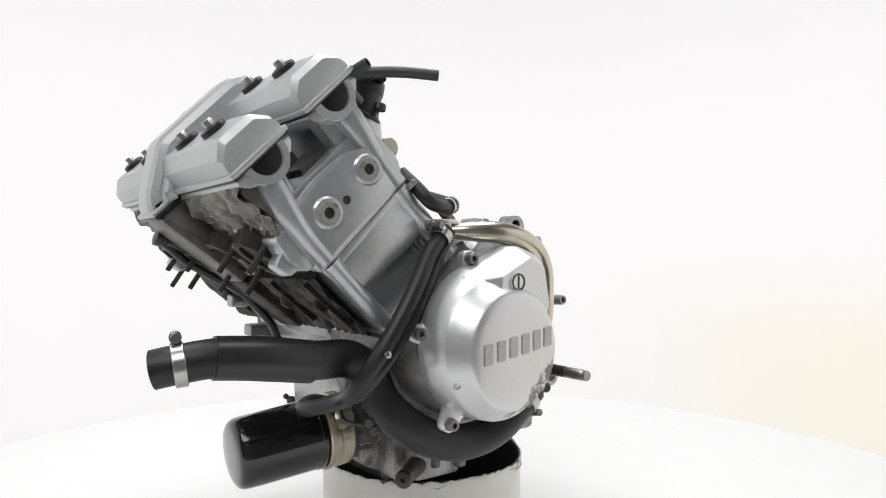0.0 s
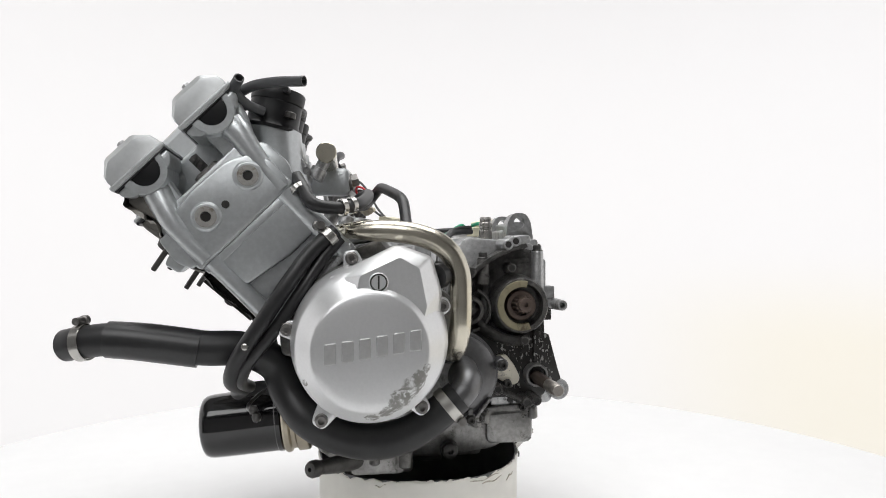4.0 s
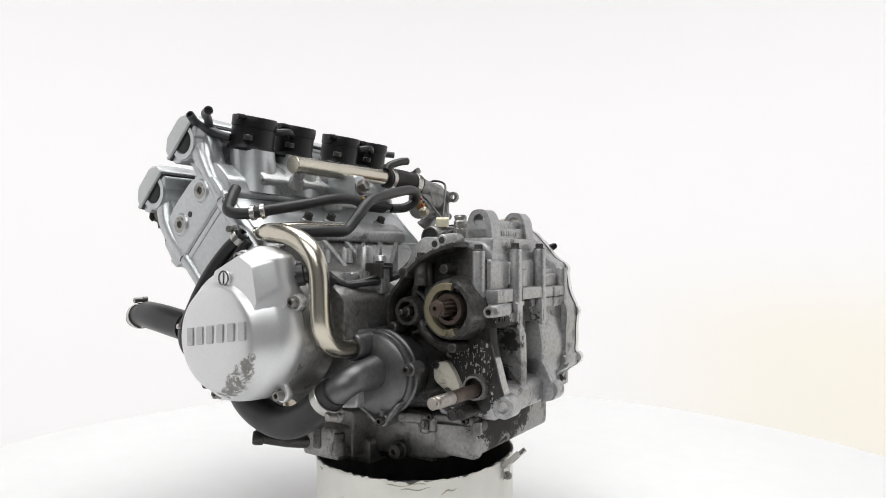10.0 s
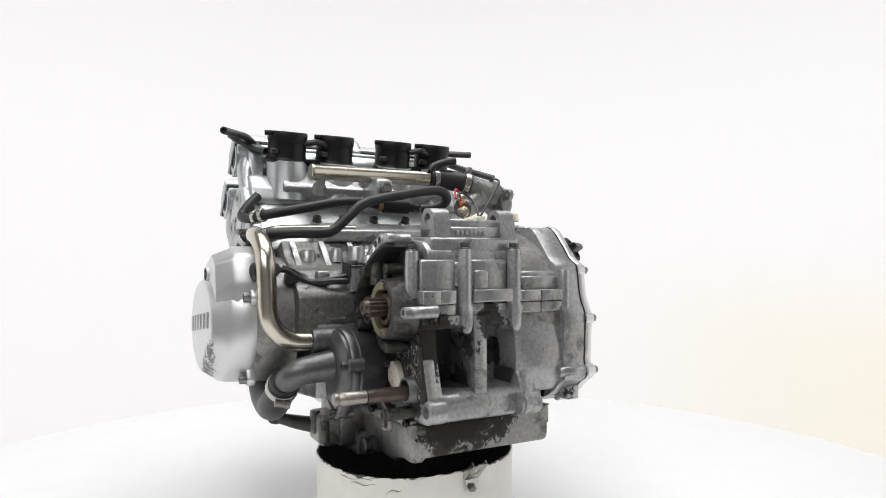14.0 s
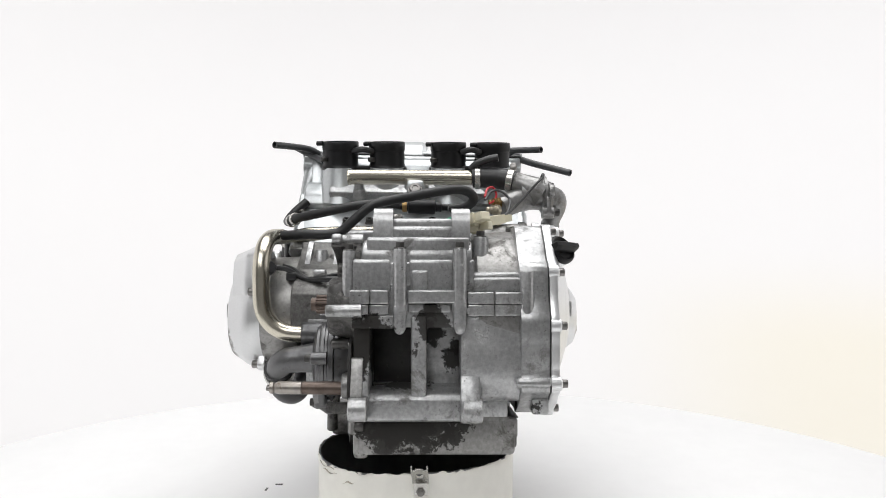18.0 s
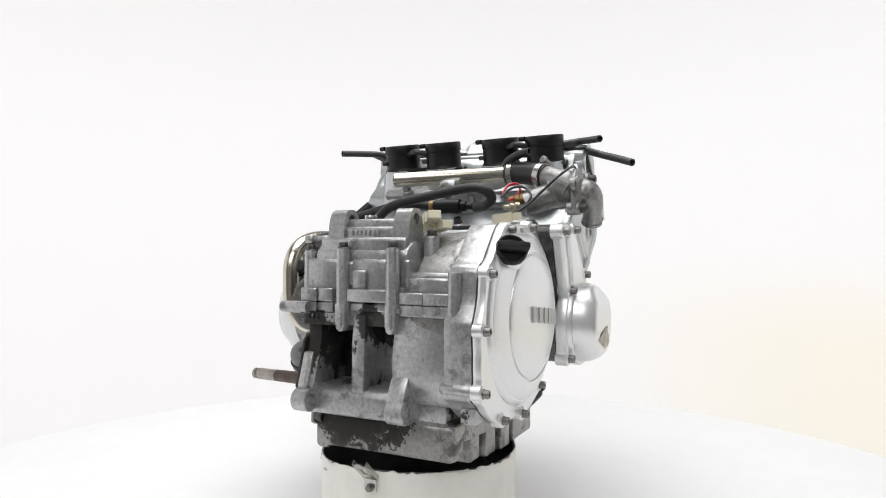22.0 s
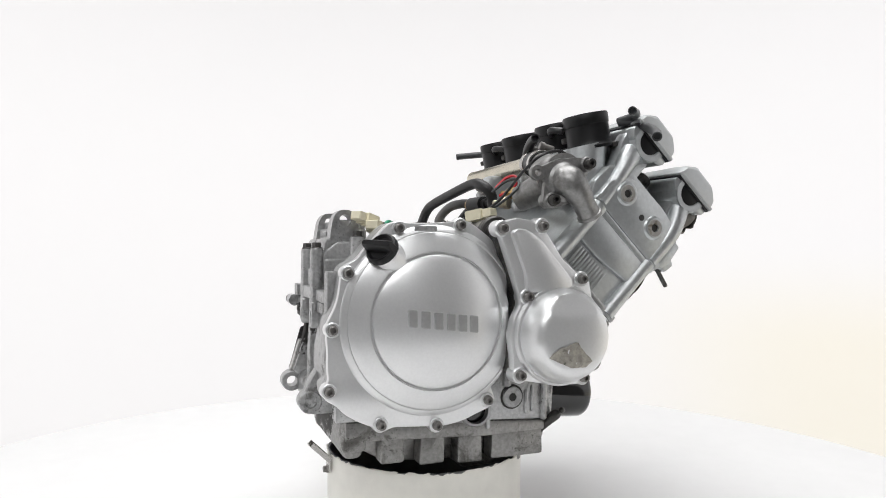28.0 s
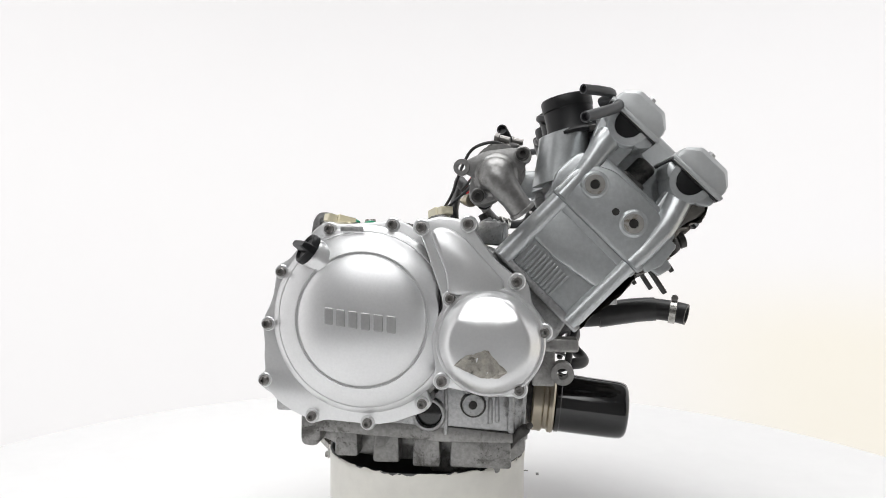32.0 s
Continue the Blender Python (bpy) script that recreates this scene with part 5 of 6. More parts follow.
        rings.append([tuple(c + t * w * 1.5), tuple(c + t * w + d * 13), tuple(c + t * w * 0.6 + d * 14.6), tuple(c - t * w * 0.6 + d * 14.6), tuple(c - t * w + d * 13), tuple(c - t * w * 1.5)])
    loft(grip, rings)
    part("grip_bar", grip, BOOT, lid)
    for i in range(6):
        bm = bmesh.new()
        x = -69 + i * 11.9
        z = -18 - i * 1.4
        y = float(np.interp(math.hypot(x + 4 - cx, 0), (0, 10, 22, 36, 48), (-160.8, -160.4, -159.1, -156.4, -153.2)))
        y -= 0.03 * (x + 4 - cx)
        prism(bm, rounded([(x, z), (x + 8.6, z - 1), (x + 8.6, z - 17), (x, z - 16)], 1.4, 2), y + 3, y - 1.4, "y", 0.8)
        part("emblem_bar", bm, EMBLEM, cover, "plain raised bar of the maker's mark", 15)
    bm = bmesh.new()
    box(bm, -58, -36, -143, -140, 53, 58, 0.6, 1)
    part("cast_mark", bm, CAST, cover, "small rough cast mark")
    return cover


clutch_cover()


def pulser_cover():
    bm = bmesh.new()

    def slanted(y, z):
        """The dome's upper part is cut off along a slant that meets the flat outer face in a soft edge."""
        return max(y, -192.2 + 0.52 * max(0.0, z + 29) + 0.35 * max(0.0, -72 - z))

    rim = rounded([(19, 57), (26, 63), (39, 66.6), (55, 64.5), (68, 60), (74, 50), (90, 27), (108, 12), (120, 6), (124, -14), (136, -30), (141, -38), (138, -46), (128, -48), (122, -66), (118, -84), (118, -96), (106, -97), (84, -97), (62, -93), (46, -90), (36, -84), (35, -66), (32, -46), (36, -30), (43, -17), (41, -5), (34, 16), (25, 42)], 4, 4)
    prism(bm, rim, -147, -160, "y", 2.5)
    arm = rounded([(31, 52), (38, 56.5), (49, 55.5), (64, 46), (100, 6), (96, -6), (48, -6), (46, 14)], 6, 4)
    prism(bm, arm, -156, -165, "y", 4)
    n = 80
    rings = []
    for y, r in ((-158, 50), (-163, 49.5), (-164.6, 48.4), (-165, 46.8), (-164.8, 46.0), (-168, 45.4), (-173, 44.6), (-177, 43.2), (-181, 41.4), (-185, 39), (-187.6, 37), (-189.2, 35), (-190.2, 32.6), (-190.8, 29), (-191.4, 23), (-191.8, 16), (-192, 8), (-192.1, 0.4)):
        rings.append([(86 + r * math.cos(2 * math.pi * i / n), slanted(y, -47 + r * math.sin(2 * math.pi * i / n)), -47 + r * math.sin(2 * math.pi * i / n)) for i in range(n)])
    loft(bm, rings)
    cover = part("pulser_cover", bm, SILVER_GROUND, engine, "silver domed crank end cover, ground down at one spot", 30)
    scar = bmesh.new()
    rng = random.Random(9)
    grid = []
    for i in range(15):
        row = []
        a = i / 14
        x = 57 + a * 45
        lo = float(np.interp(a, (0, 0.25, 0.55, 0.85, 1), (-64.5, -70, -75, -74, -70)))
        hi = float(np.interp(a, (0, 0.2, 0.4, 0.62, 0.75, 1), (-63.5, -56, -53.5, -49.5, -58, -68.5)))
        for j in range(6):
            z = lo + (hi - lo) * j / 5 + (rng.random() - 0.5) * 1.2
            r = math.hypot(x - 86, z + 47)
            y = -float(np.interp(r, (0, 16, 23, 29, 32.6, 35, 37, 39), (192.1, 191.8, 191.4, 190.8, 190.2, 189.2, 187.6, 185)))
            row.append(scar.verts.new(P(x + (rng.random() - 0.5) * 1.2, slanted(y, z) - 0.5 + (rng.random() - 0.5) * 1.1, z)))
        grid.append(row)
    for i in range(14):
        for j in range(5):
            scar.faces.new((grid[i][j], grid[i + 1][j], grid[i + 1][j + 1], grid[i][j + 1]))
    part("ground_patch", scar, SCAR, cover, "rough bare-metal scrape", 20)
    for x, z in ((23, 56), (66, 59), (110, 7), (134, -38), (50, -9), (42, -84), (112, -90)):
        ear = bmesh.new()
        lathe(ear, [(-12, 8.2), (1, 8), (2.2, 6.8), (2.2, 0)], (x, -159, z), RIGHT, 20)
        e = part("screw_ear", ear, SILVER, cover)
        bolt("cover_screw", "socket", STEEL, e, (x, -161.2, z), RIGHT, 1.0)
    # dark colour stands in for shade between the two covers
    gap = bmesh.new()
    prism(gap, shrink(rim, 1.6), -108, -146.6, "y", 1)
    part("crank_end_housing", gap, CAST_DARK, upper_case, "casting behind the covers, shade of the gap put into its colour")
    return cover


SCAR = shader("bare_scraped_metal", (0.40, 0.38, 0.34), 0.45, 0.75, 0.45, 200, 1.0, stain=(0.10, 0.095, 0.085), stain_amount=0.34, stain_scale=90)
pulser_cover()


def side_details_right():
    bm = bmesh.new()
    lathe(bm, [(0, 18), (11, 16.5), (12, 15.6), (12, 13.4), (4, 13), (4, 0)], (22, -92, -129), RIGHT, 32)
    glass = part("sight_glass", bm, CAST, lower_case, "round oil level window in its boss")
    bm = bmesh.new()
    lathe(bm, [(4, 13.2), (5.6, 12.8), (6, 11), (6, 0)], (22, -92, -129), RIGHT, 24)
    part("window_pane", bm, GLOSS, glass, "dark oil level pane")
    bm = bmesh.new()
    lathe(bm, [(0, 11.4), (3.4, 11), (4, 10.4), (4, 4.4), (1.6, 4)], (66, -95, -119), RIGHT, 28)
    plug = part("gallery_plug", bm, CAST, lower_case, "round socket plug")
    bm = bmesh.new()
    lathe(bm, [(0, 13.2), (0.8, 13), (0.8, 0)], (66, -96, -119), RIGHT, 28)
    part("plug_groove", bm, BOLT_DARK, plug)
    # socket depth shown by a black disc, shade in its colour
    bm = bmesh.new()
    lathe(bm, [(0, 4.5), (0.3, 4.4), (0.3, 0)], (66, -98.8, -119), RIGHT, 6)
    part("hex_socket", bm, GREASE_AND_SHADE, plug, "dark hexagon socket")
    bm = bmesh.new()
    prism(bm, rounded([(36, -96), (40, -90), (118, -90), (112, -146), (37, -143)], 3, 3), -96, -70, "y", 2.5)
    wall = part("front_case_wall", bm, CAST, lower_case)
    bm = bmesh.new()
    prism(bm, rounded([(-40, -132), (-20, -118), (20, -112), (38, -100), (38, -144), (-40, -138)], 4, 3), -97, -70, "y", 2)
    part("sight_glass_wall", bm, CAST, lower_case)
    for x, z0, z1, r in ((83, -138, -112, 2.6), (90, -136, -108, 2.2), (104, -146, -96, 4), (38.5, -150, -96, 2.4), (60, -108, -92, 5), (96, -104, -90, 6)):
        bm = bmesh.new()
        lathe(bm, [(0, r * 0.6), (1.5, r), (z1 - z0 - 2, r * 0.9), (z1 - z0, r * 0.5)], (x, -96, z0), UP, 12)
        part("wall_rib", bm, CAST, wall)
    for x, z in ((100, -98), (44, -98)):
        bm = bmesh.new()
        lathe(bm, [(0, 7), (6, 6.4), (7, 5.4), (7, 3), (3, 2.8), (3, 0)], (x, -95, z), RIGHT, 18)
        part("screw_boss", bm, CAST, wall)
    # stand bracket stub: a thin rod that widens to a leaf with a knob
    bm = bmesh.new()
    tube(bm, [(92, -78, -177), (99, -85, -168), (105, -90.5, -158), (110, -95, -150), (114, -98.5, -144), (118, -101, -140), (120, -103, -138)], 3, 12, 4, False, [2.6, 2.4, 2.6, 4.2, 5.6, 5.4, 3.0])
    lathe(bm, [(-3.4, 0.4), (-2.4, 2.6), (0, 3.4), (2.4, 2.6), (3.4, 0.4)], (122, -104.5, -136), (0.6, -0.5, 0.6), 12)
    part("stand_bracket", bm, BOLT_DARK, lower_case, "thin black bracket rod with a leaf-shaped end")


side_details_right()


def oil_filter():
    d = Vector((1, -0.03, -0.10)).normalized()
    o = Vector((164, 37, -144))
    neck = bmesh.new()
    lathe(neck, [(0, 32), (20, 31), (22, 30)], o - d * 58, d, 32)
    part("filter_neck", neck, CAST_DARK, lower_case)
    cool = bmesh.new()
    lathe(cool, [(0, 34), (2, 36), (12, 36), (14, 33), (18, 33), (20, 36), (24, 36.5), (26, 35), (26, 0)], o - d * 38, d, 40)
    ring = part("oil_cooler_ring", cool, BRONZE, engine, "zinc-plated round oil cooler housing")
    for y, z in ((66, -118), (70, -128)):
        bm = bmesh.new()
        lathe(bm, [(0, 8), (12, 8), (13, 9), (16, 9), (17, 7)], (140, y - 4, z), (0.2, 0.8, 0.5), 18)
        part("cooler_union", bm, BRONZE, ring)
    bm = bmesh.new()
    lathe(bm, [(-12, 32), (-10, 34.4), (-6, 34.4), (-5, 33.6), (48, 33.0), (60, 32.6), (65, 31.9), (68.4, 30), (70.2, 27), (71, 23), (71.6, 12), (71.8, 0)], o, d, 48)
    can = part("oil_filter", bm, GLOSS, engine, "glossy black oil filter canister")
    _, s, t = frame_of(d)
    for k in range(6):
        a = -0.6 + k * 1.047
        out = s * math.cos(a) + t * math.sin(a)
        bm = bmesh.new()
        lathe(bm, [(-0.5, 6), (0.6, 5.5), (1.0, 4), (1.0, 0)], o + d * 55 + out * 31.6, out, 14)
        part("canister_dimple", bm, GLOSS, can)
    return can


oil_filter()


def water_pump():
    d = Vector((-0.06, 1, 0.0)).normalized()
    o = Vector((-21, 110, -88))
    bm = bmesh.new()
    lathe(bm, [(-40, 36), (-14, 38), (-13, 43.6), (-8, 44), (-7, 43.2), (-6.4, 41.4), (-4, 41.4), (-3.4, 43), (0, 43), (1.5, 42.2), (2.2, 39.6), (5, 39.2), (6, 38), (7, 35), (9, 31), (10.5, 24), (11, 0)], o, d, 56)
    pump = part("water_pump", bm, THERMO_DARK, engine, "dull grey water pump with two hose stubs")
    bm = bmesh.new()
    tube(bm, [(-24, 112, -84), (-24, 134, -86), (-24, 150, -88), (-20, 159, -93), (-12, 163, -101), (-2, 165, -110)], 13, 24, 6, True, [17.5, 15, 14, 13.6, 13, 12.5])
    part("outlet_stub", bm, THERMO_DARK, pump)
    bm = bmesh.new()
    lathe(bm, [(-26, 15), (17, 14), (19, 13.7), (20, 13), (20, 11.6), (4, 11.4)], (-9.5, 116, -59.6), (0.0, 1, 0.0), 28)
    part("inlet_collar", bm, THERMO_DARK, pump, "socket collar round the pipe end")
    bm = bmesh.new()
    washer_ring(bm, ((-9.5, 135.4, -59.6), (-9.5, 136.4, -59.6)), 9.9, 11.8, 2)
    part("seal_ring", bm, RUBBER, pump, "black rubber seal ring")
    bm = bmesh.new()
    prism(bm, rounded([(-54, -114), (-38, -138), (-29, -138), (4, -116)], 4, 3), 104, 113, "y", 2)
    part("lower_ear", bm, THERMO_DARK, pump)
    for pts in ([(-56, -112), (-53, -112), (-33, -136), (-36, -138)], [(2, -114), (5, -114), (-30, -138), (-33, -136)], [(-36, -122), (-32, -122), (-31, -136), (-36, -136)]):
        bm = bmesh.new()
        prism(bm, pts, 106, 118, "y", 0.8)
        part("ear_web", bm, THERMO, pump)
    for x, z in ((-34, -132), (-66, -79), (14, -106), (-8, -40)):
        bm = bmesh.new()
        lathe(bm, [(0, 7), (16, 6.5), (17, 5.5), (17, 0)], (x, 100, z), LEFT, 16)
        e = part("screw_ear", bm, THERMO_DARK, pump)
        bolt("pump_screw", "socket", BOLT_DARK, e, (x, 117, z), LEFT, 1.0)
    return pump


THERMO_DARK = shader("dull_grey_casting", (0.145, 0.145, 0.148), 0.37, 0.75, 0.15, 200, 0.15, stain=(0.06, 0.06, 0.055), stain_amount=0.2, stain_scale=24)
water_pump()


def band(name, at, along, r, parent, width=9, screw=True, up=(0, 0, 1)):
    d = Vector(along).normalized()
    bm = bmesh.new()
    washer_ring(bm, (at, tuple(Vector(at) + d)), r, r + 1.2, width)
    c = part(name, bm, CLAMP, parent, "bright worm-drive hose clamp")
    if screw:
        u = Vector(up)
        u = (u - d * u.dot(d)).normalized()
        bm = bmesh.new()
        s = d.cross(u)
        o = Vector(at) + u * (r + 4) - s * 7
        lathe(bm, [(0, 3.4), (10, 3.4), (10.5, 4.4), (15, 4.4), (15.5, 3.2), (15.5, 0)], o, s, 14)
        part("clamp_screw", bm, STEEL, c)
    return c


def hoses():
    # lower radiator hose: from the front, under the generator cover, to the pump
    bm = bmesh.new()
    tube(bm, [(328, 147, -48), (314, 153, -45), (286, 159, -42), (250, 160, -46), (212, 157, -51), (178, 150, -54), (152, 138, -70), (140, 142, -96), (122, 154, -117), (92, 158, -133), (58, 160, -138), (24, 164, -127), (-14, 164, -98)], 16, 24, 6, True, [14, 14, 14.2, 15, 15.4, 15.6, 15.8, 16, 16.4, 16.4, 16.2, 15.8, 15.2])
    hose = part("radiator_hose", bm, HOSE, engine, "thick black moulded radiator hose")
    bm = bmesh.new()
    tube(bm, [(290, 158.5, -42), (270, 160, -43.5), (250, 160, -46), (215, 158.2, -51.6)], 20, 22, 5, False, [15.8, 16.2, 16.6, 16.6])
    part("hose_sleeve", bm, RUBBER, hose, "black heat sleeve over the hose")
    band("hose_clamp", (312, 153.4, -45), (20, -5, -3), 14.8, hose, 8.5)
    band("hose_clamp", (-4, 164, -106), (-34, 0, 28), 15.9, hose, 9, up=(-1, 0.3, -1))
    # oil cooler hose: from the chrome pipe down to the filter
    bm = bmesh.new()
    tube(bm, [(98, 176, 52), (118, 182, 34), (138, 190, 6), (160, 192, -28), (178, 188, -56), (186, 172, -78), (180, 140, -90), (190, 106, -101), (188, 86, -104), (172, 70, -104), (156, 68, -108)], 6.9, 16, 6)
    h = part("cooler_hose", bm, HOSE, engine, "slim black oil cooler hose with a clip")
    bm = bmesh.new()
    tube(bm, [(94, 174, 46), (110, 178, 26), (128, 185, -2), (151, 188, -36), (170, 186, -60), (178, 172, -78), (174, 146, -88)], 5.6, 12, 6, False)
    part("wiring_loom", bm, RUBBER, engine, "black taped wiring loom beside the hose")
    band("hose_clamp", (104, 177.5, 47), (20, 6, -18), 8.4, h, 8)
    bm = bmesh.new()
    lathe(bm, [(0, 3), (2.4, 2.8), (3, 1.6), (3, 0)], (171, 199, -45), (0.1, 1, 0.1), 12)
    part("hose_clip", bm, CLAMP, h, "small bright clip")
    # loose wire with a ring terminal by the oil filter
    bm = bmesh.new()
    tube(bm, [(150, 96, -92), (168, 120, -100), (176, 141, -106), (172, 158, -107), (168, 167, -106)], 1.6, 8, 5, False)
    wire = part("wire", bm, RUBBER, engine, "thin loose wire with a dark end")
    bm = bmesh.new()
    lathe(bm, [(-4.4, 0.4), (-3.4, 3), (0, 4.4), (3.4, 3), (4.4, 0.4)], (168, 169, -104), UP, 14)
    lathe(bm, [(-4.4, 0.4), (-3.4, 3), (0, 4.4), (3.4, 3), (4.4, 0.4)], (165, 171, -110), UP, 14)
    part("terminal", bm, BOLT_DARK, wire, "small dark two-lobed terminal")
    # chrome coolant pipe
    bm = bmesh.new()
    tube(bm, [(104, 120, 50), (96, 150, 52), (82, 168, 52), (62, 177, 52), (44, 181, 51.4), (26, 182.4, 48.6), (9, 183, 42), (-4, 183, 31), (-11, 183, 15), (-12.4, 182.6, -4), (-12.4, 182, -22), (-12, 179, -37), (-11, 170, -50), (-10, 157, -57.5), (-9.5, 142, -59.6), (-9.5, 122, -59.6)],
         9.7, 26, 7, False, [6.5, 6.5, 7, 9.7, 9.8, 9.8, 9.8, 9.8, 9.8, 9.8, 9.8, 9.8, 9.8, 9.8, 9.8, 9.8])
    part("coolant_pipe", bm, CHROME, engine, "bent coolant pipe in yellowed chrome")
    bm = bmesh.new()
    tube(bm, [(92, 168, 53), (70, 150, 58), (66, 100, 60), (62, 60, 60)], 5.5, 12, 5)
    part("return_pipe", bm, CHROME, engine, "slim chrome return pipe")
    # generator cable leaving the cover
    bm = bmesh.new()
    path = [(12, 190, 12), (-2, 176, 15), (2, 160, 14), (6, 148, 8), (2, 132, 1), (-7, 114, 2), (-10, 92, 3), (-11, 70, 7), (-11, 50, 13), (-16, 30, 27), (-23, 12, 41), (-33, -7, 55), (-46, -18, 58), (-62, -24, 58)]
    tube(bm, path, 3.2, 10, 6, False, [3.2, 3.6, 3.0, 3.4, 3.4, 3.6, 3.8, 4.2, 4.4, 4.4, 4.2, 4.2, 4, 3.4])
    cable = part("generator_cable", bm, RUBBER, engine, "black sleeved generator cable")
    bm = bmesh.new()
    tube(bm, [(x + 1, y + 2, z + 3.5 + 2.0 * math.sin(k * 1.9)) for k, (x, y, z) in enumerate(path[2:])], 2.2, 8, 6, False)
    part("cable_strand", bm, RUBBER, cable)
    bm = bmesh.new()
    box(bm, 2, 16, 146, 158, 0, 10, 1.2, 2)
    part("cable_plug", bm, RUBBER, cable, "black plastic cable plug")
    bm = bmesh.new()
    lathe(bm, [(0, 11), (6, 11), (7, 9), (22, 8.5), (26, 6)], (10, 188, 12), (-0.75, -0.6, 0.15), 18)
    part("cable_grommet", bm, RUBBER, cable)
    # heater hose round the back of the head
    bm = bmesh.new()
    tube(bm, [(133, 158, 101), (125, 172, 87), (117, 180, 75), (98, 174, 72), (80, 160, 76), (70, 120, 84), (66, 80, 92), (68, 46, 94), (74, 26, 92)], 5.8, 14, 6)
    h = part("vacuum_hose", bm, HOSE, engine, "thin black hose bending behind the head")
    band("hose_clamp", (92, 170, 73), (-18, -12, 3), 6.8, h, 5, False)
    band("hose_clamp", (84, 164, 75), (-18, -14, 4), 6.8, h, 5, False)
    band("hose_clamp", (130, 168.5, 88), (10, -8, 12), 6.8, h, 5, False)
    bm = bmesh.new()
    tube(bm, [(40, 170, 53), (30, 140, 54), (27, 112, 54.5), (28, 98, 58), (28, 82, 72), (29, 66, 86), (32, 50, 93), (38, 14, 101), (46, -36, 110), (50, -56, 107), (57, -62, 98), (64, -52, 90), (72, -34, 88)], 5.9, 16, 6)
    part("bypass_hose", bm, HOSE, engine, "black bypass hose looping back on itself")
    bm = bmesh.new()
    lathe(bm, [(0, 4), (6, 4), (7, 6), (10, 6), (11, 9), (44, 9), (45, 6), (52, 6), (53, 4), (60, 4)], (70, 30, 91), (0.03, -1, -0.02), 20)
    v = part("air_valve", bm, BOOT, engine, "black inline valve between the hoses")
    bm = bmesh.new()
    washer_ring(bm, ((71, 24, 91), (71, 23, 91)), 5, 7.4, 6)
    part("brass_union", bm, BRASS, v)
    # vent hoses by the boots
    bm = bmesh.new()
    tube(bm, [(124, 200, 176), (150, 184, 178), (172, 164, 178), (186, 150, 172), (178, 142, 164)], 4.6, 12, 6)
    part("vent_hose", bm, GREY_HOSE, engine, "short black vent hose with an open end")
    bm = bmesh.new()
    tube(bm, [(179, 182, 181), (185, 168, 174), (178, 152, 166), (164, 141, 161)], 4.6, 12, 6)
    part("vent_hose", bm, GREY_HOSE, engine, "short black vent hose with a hooked end")
    bm = bmesh.new()
    tube(bm, [(168, -164, 178), (186, -146, 180), (197, -128, 181), (190, -110, 178)], 4.6, 12, 6)
    part("vent_hose", bm, GREY_HOSE, engine, "short grey vent hose with an open end")
    bm = bmesh.new()
    tube(bm, [(166, -205, 145), (182, -184, 153), (197, -158, 162), (202, -136, 170), (198, -122, 176), (190, -111, 177)], 4.8, 12, 6)
    part("vent_hose", bm, GREY_HOSE, engine, "curved grey vent hose with an open end")
    for a, b in ((116, 52), (-33, -94)):
        bm = bmesh.new()
        tube(bm, [(140, a - 18, 170), (132, (a + b) / 2, 172), (140, b + 18, 170)], 4, 10, 5, False)
        part("link_hose", bm, RUBBER, engine, "short black link hose between boots")


hoses()


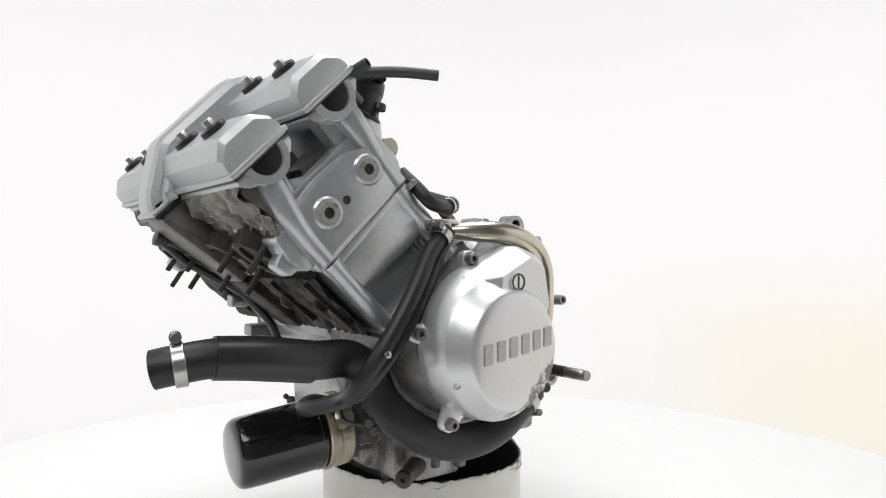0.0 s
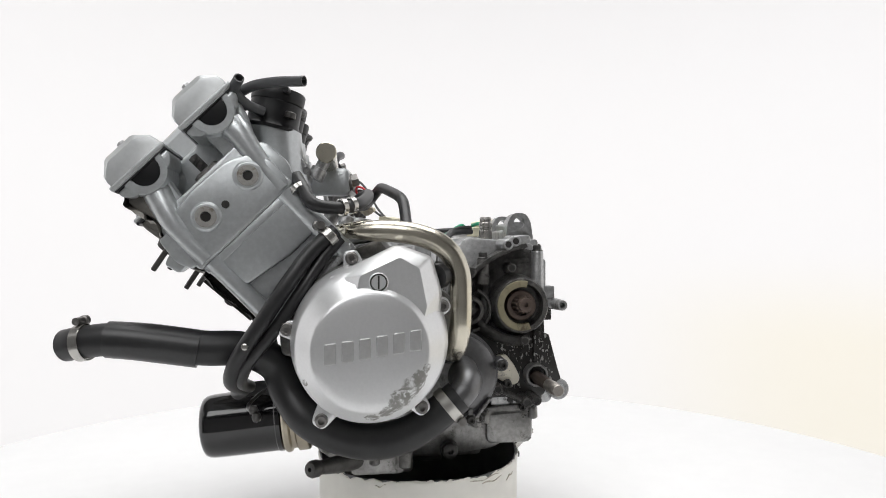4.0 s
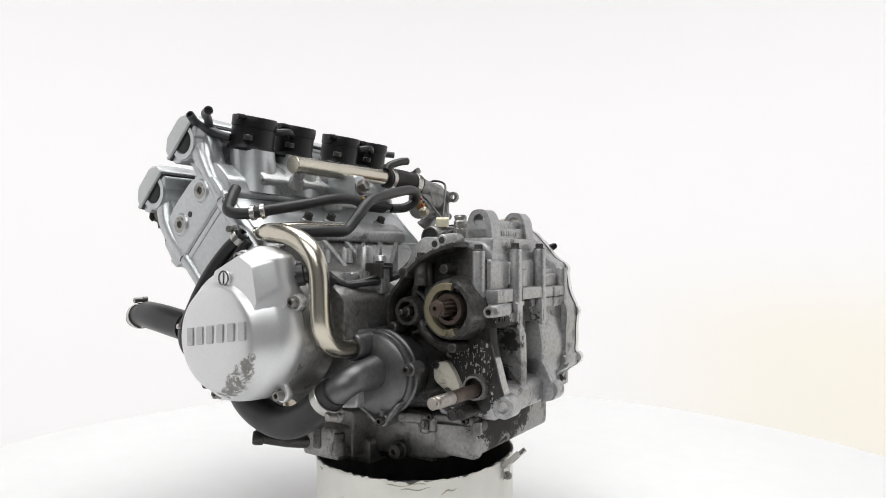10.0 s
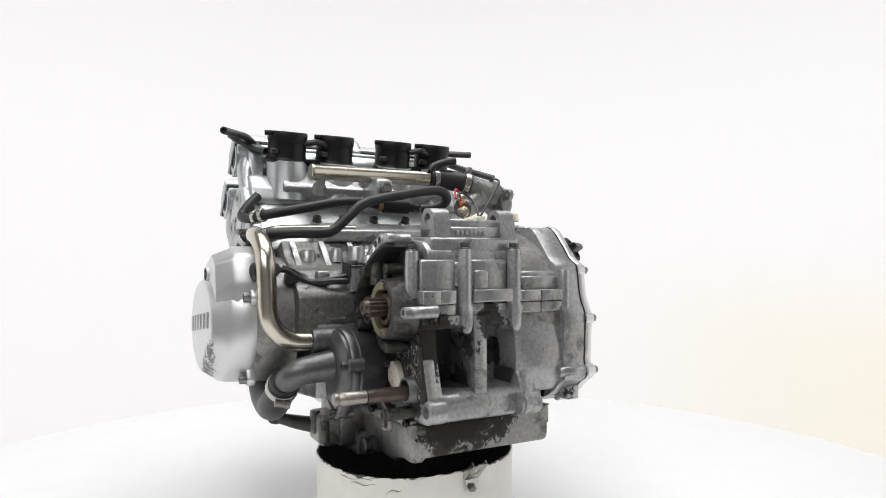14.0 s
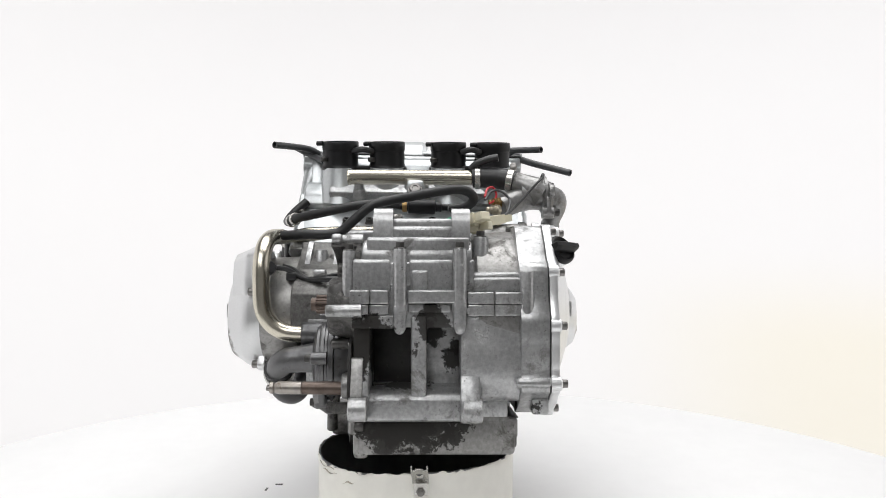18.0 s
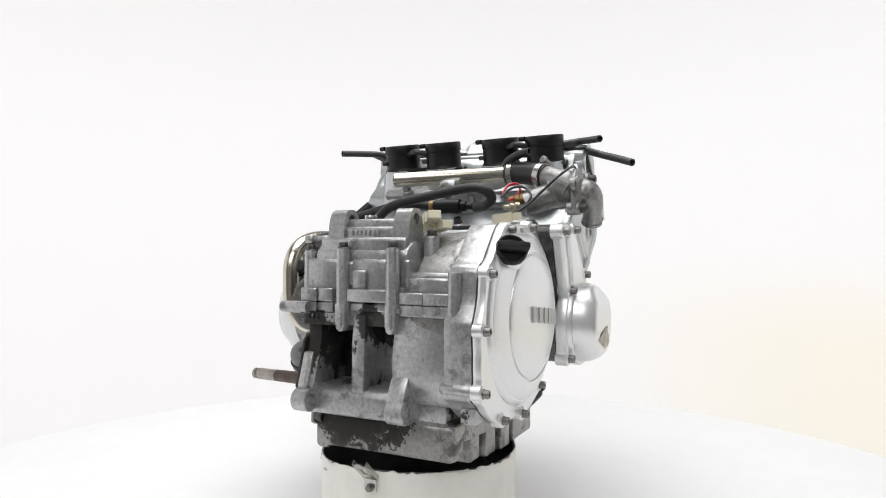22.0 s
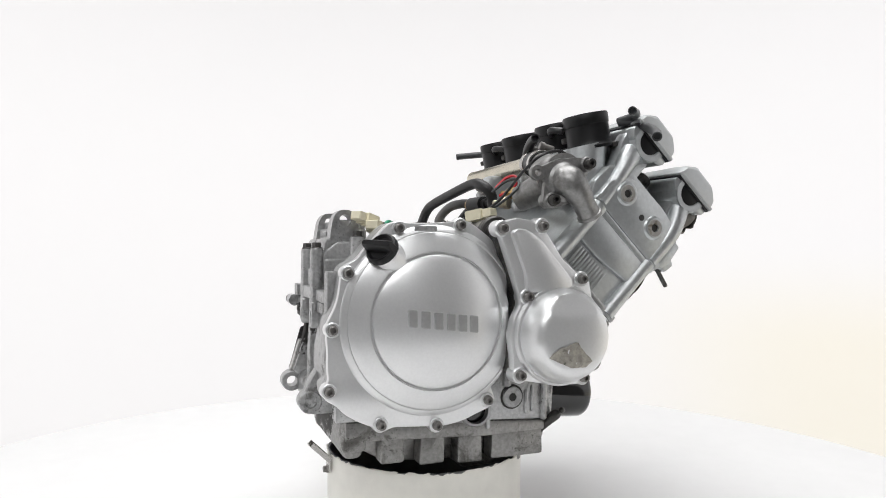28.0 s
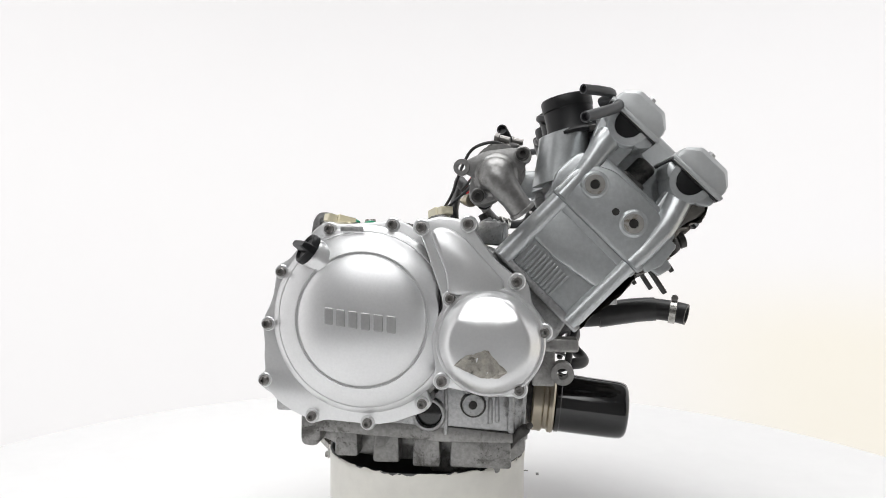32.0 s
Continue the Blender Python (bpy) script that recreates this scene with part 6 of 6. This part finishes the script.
def rail_and_thermostat():
    bm = bmesh.new()
    lathe(bm, [(0, 0), (0, 9.4), (0.6, 10.2), (4, 10.2), (4.6, 9.8), (158, 9.8), (162, 9.8), (163, 9), (163, 0)], (108, 100, 131.5), (-0.012, -1, 0), 30)
    rail = part("water_rail", bm, CHROME, engine, "straight water rail in yellowed chrome")
    bm = bmesh.new()
    lathe(bm, [(0, 6), (10, 6), (11, 8), (22, 9)], (109, 86, 126), (0.5, 0, -0.86), 16)
    part("rail_foot", bm, CAST, rail)
    bm = bmesh.new()
    tube(bm, [(105, -64, 131), (102, -84, 131), (95, -104, 128), (90, -118, 124)], 13.4, 22, 5, False, [13, 13.6, 13.8, 14])
    joint = part("rail_hose", bm, HOSE, engine, "short black joining hose")
    band("hose_clamp", (104.5, -70, 131), (-1, -20, 0), 13.4, joint, 7, up=(0.2, 0, 1))
    band("hose_clamp", (92, -112, 126), (-4, -14, -3), 14, joint, 8, up=(0.3, 0, 1))
    bm = bmesh.new()
    tube(bm, [(102, -62, 141), (100, -68, 148), (96, -84, 154), (94, -96, 156)], 5.2, 12, 5)
    part("bleed_nipple_hose", bm, RUBBER, rail, "capped black bleed stub")
    body = bmesh.new()
    tube(body, [(92, -112, 126), (90, -126, 121), (88, -140, 114), (88, -150, 108)], 14, 24, 5, False, [13, 14, 18, 20])
    lathe(body, [(0, 19), (26, 20), (29, 24), (33, 24), (33.5, 0)], (92, -124, 108), (0.05, -1, 0), 32)
    tube(body, [(74, -96, 90), (80, -106, 94), (87, -120, 100), (92, -134, 104)], 13, 24, 4, False, [13, 14.5, 15.5, 16.5])
    house = part("thermostat_housing", body, THERMO, engine, "pitted grey thermostat housing with an elbow")
    el = bmesh.new()
    lathe(el, [(0, 23), (3, 23), (4, 20), (8, 17), (12, 13), (14, 6)], (91, -157, 103), (0.02, -1, 0), 32)
    prism(el, rounded([(66, 80), (77, 75), (104, 86), (118, 112), (119, 126), (107, 128), (84, 125), (68, 102)], 6, 4), -161, -155, "y", 1.5)
    tube(el, [(90, -156, 104), (92, -168, 101), (98, -172, 92.5), (107, -170, 80.5), (115.5, -167, 69)], 12, 24, 6, True, [17, 16.5, 13.2, 11, 11.2])
    lathe(el, [(0, 11.2), (0.6, 12.4), (3.4, 12.4), (4, 11.2)], (113.5, -168, 72), (0.58, 0.2, -0.79), 24)
    cap = part("thermostat_elbow", el, THERMO, house)
    for x, z in ((75, 84), (115, 121), (62, 112)):
        bm = bmesh.new()
        if x == 62:
            lathe(bm, [(0, 7.2), (0.8, 7.6), (5.2, 7.6), (6, 7.2), (6, 3.4), (0, 3.4), (0, 7.2)], (60, -163, 110.5), LEFT, 22)
            prism(bm, rounded([(64.5, 104), (64.5, 117), (80, 124), (92, 122), (92, 92), (78, 97)], 1, 2), -162.4, -157.4, "y", 1)
        else:
            lathe(bm, [(0, 8), (14, 7.5), (15, 6.5), (15, 0)], (x, -150, z), RIGHT, 16)
        part("elbow_ear", bm, THERMO, cap)
        if x != 62:
            bolt("elbow_screw", "socket", BOLT_DARK, cap, (x, -165, z), RIGHT, 1.2)
    for k, (z, m) in enumerate(((96, BRASS), (86, BRONZE))):
        bm = bmesh.new()
        lathe(bm, [(0, 7), (5, 7), (6, 5.4), (11, 5.4), (12, 3.4), (18, 3), (19, 2)], (72 - 8 * k, -96 + 3 * k, z), (-0.62, 0.78, 0.02), 6 if k == 0 else 16)
        part("temperature_sender", bm, m, house, "small brass sender")
    wires = ((RED, [(56, -76, 102), (66, -80, 113), (74, -88, 115), (73, -92, 106), (64, -88, 98), (58, -82, 94)]),
             (GREY_HOSE, [(52, -76, 98), (64, -84, 109), (72, -96, 111), (66, -108, 100), (48, -104, 84), (36, -96, 76)]),
             (RUBBER, [(104, -152, 126), (90, -153, 134), (70, -151, 129), (58, -136, 114), (46, -114, 90), (36, -98, 77)]))
    for m, path in wires:
        bm = bmesh.new()
        tube(bm, path, 1.5, 8, 7, False)
        part("wire", bm, m, engine, "thin loose sensor wire")
    for at, dr in (((33, -92, 73), (0.5, -0.85, 0.15)), ((-74, -58, 60), (-0.4, -0.9, 0.1)), ((-84, -56, 68), (-0.75, -0.6, 0.2))):
        d, s, t = frame_of(dr)
        bm = bmesh.new()
        o = Vector(at)
        for a0, a1, w, h in ((-17, 4, 8, 5.4), (4, 15, 6.4, 4.2)):
            rings = []
            for a, k in ((a0, 0.85), (a0 + 1, 1), (a1 - 1, 1), (a1, 0.85)):
                rings.append([tuple(o + d * a + s * w * k * i + t * h * k * j) for i, j in ((-1, -1), (1, -1), (1, 1), (-1, 1))])
            loft(bm, rings)
        rings = []
        for a in (-6, 0):
            rings.append([tuple(o + d * a + s * 3 * i + t * (5 + 1.2 * (j + 1))) for i, j in ((-1, -1), (1, -1), (1, 1), (-1, 1))])
        loft(bm, rings)
        part("connector", bm, CREAM, engine, "cream plastic wire connector")
    for m, path in ((GREEN, [(-60, -50, 62), (-52, -38, 66), (-40, -30, 60), (-28, -24, 52)]), (GREEN, [(-66, -40, 66), (-72, -30, 68), (-80, -24, 64)]), (RUBBER, [(-70, -52, 64), (-50, -44, 62), (-20, -50, 60), (10, -70, 62)])):
        bm = bmesh.new()
        tube(bm, path, 2.2, 8, 6, False)
        part("wire", bm, m, engine, "thin loose wire")
    bm = bmesh.new()
    box(bm, -52, 6, -126, -96, 54, 62, 2, 3)
    part("rubber_pad", bm, BOLT_DARK, engine, "dark flat rubber pad on the case")
    return rail


rail_and_thermostat()


def front_details():
    # knock rod and oil line under the head
    bm = bmesh.new()
    tube(bm, [(282, -16, 43), (262, -15, 25), (240, -12, 11), (216, -6, -3), (196, -6, -21), (178, -8, -42), (169, -10, -66), (164, -10, -92)], 4, 10, 6, False)
    part("oil_line", bm, RUBBER, engine, "thin black oil line down the front")
    bm = bmesh.new()
    lathe(bm, [(-14, 7), (0, 8), (12, 7), (13, 6), (16, 6), (17, 8.5), (23, 8.5), (24, 6)], (266, -16, 40), (0.86, 0, 0.3), 16)
    part("temperature_sender", bm, BOLT_DARK, engine, "dark sensor under the head")
    bm = bmesh.new()
    box(bm, 196, 214, -40, -24, -22, -10, 2, 2)
    part("front_lug", bm, CAST, engine)


front_details()


def motions():
    turn = ((0, -145.25), (2, -159.23), (4, -173.19), (6, -187.13), (8, -201.09), (10, -215.07), (12, -229.09), (14, -243.12), (16, -257.05),
            (18, -270.8), (20, -284.53), (22, -298.41), (24, -312.42), (26, -326.48), (28, -340.56), (30, -354.61), (32, -368.65))
    for thing, z in ((table, 0.0), (pail, 0.0), (engine, 0.281 - BASE / 1000)):
        walk(thing, [(t, pose(0, 0, z, 0, 0, a)) for t, a in turn])


motions()
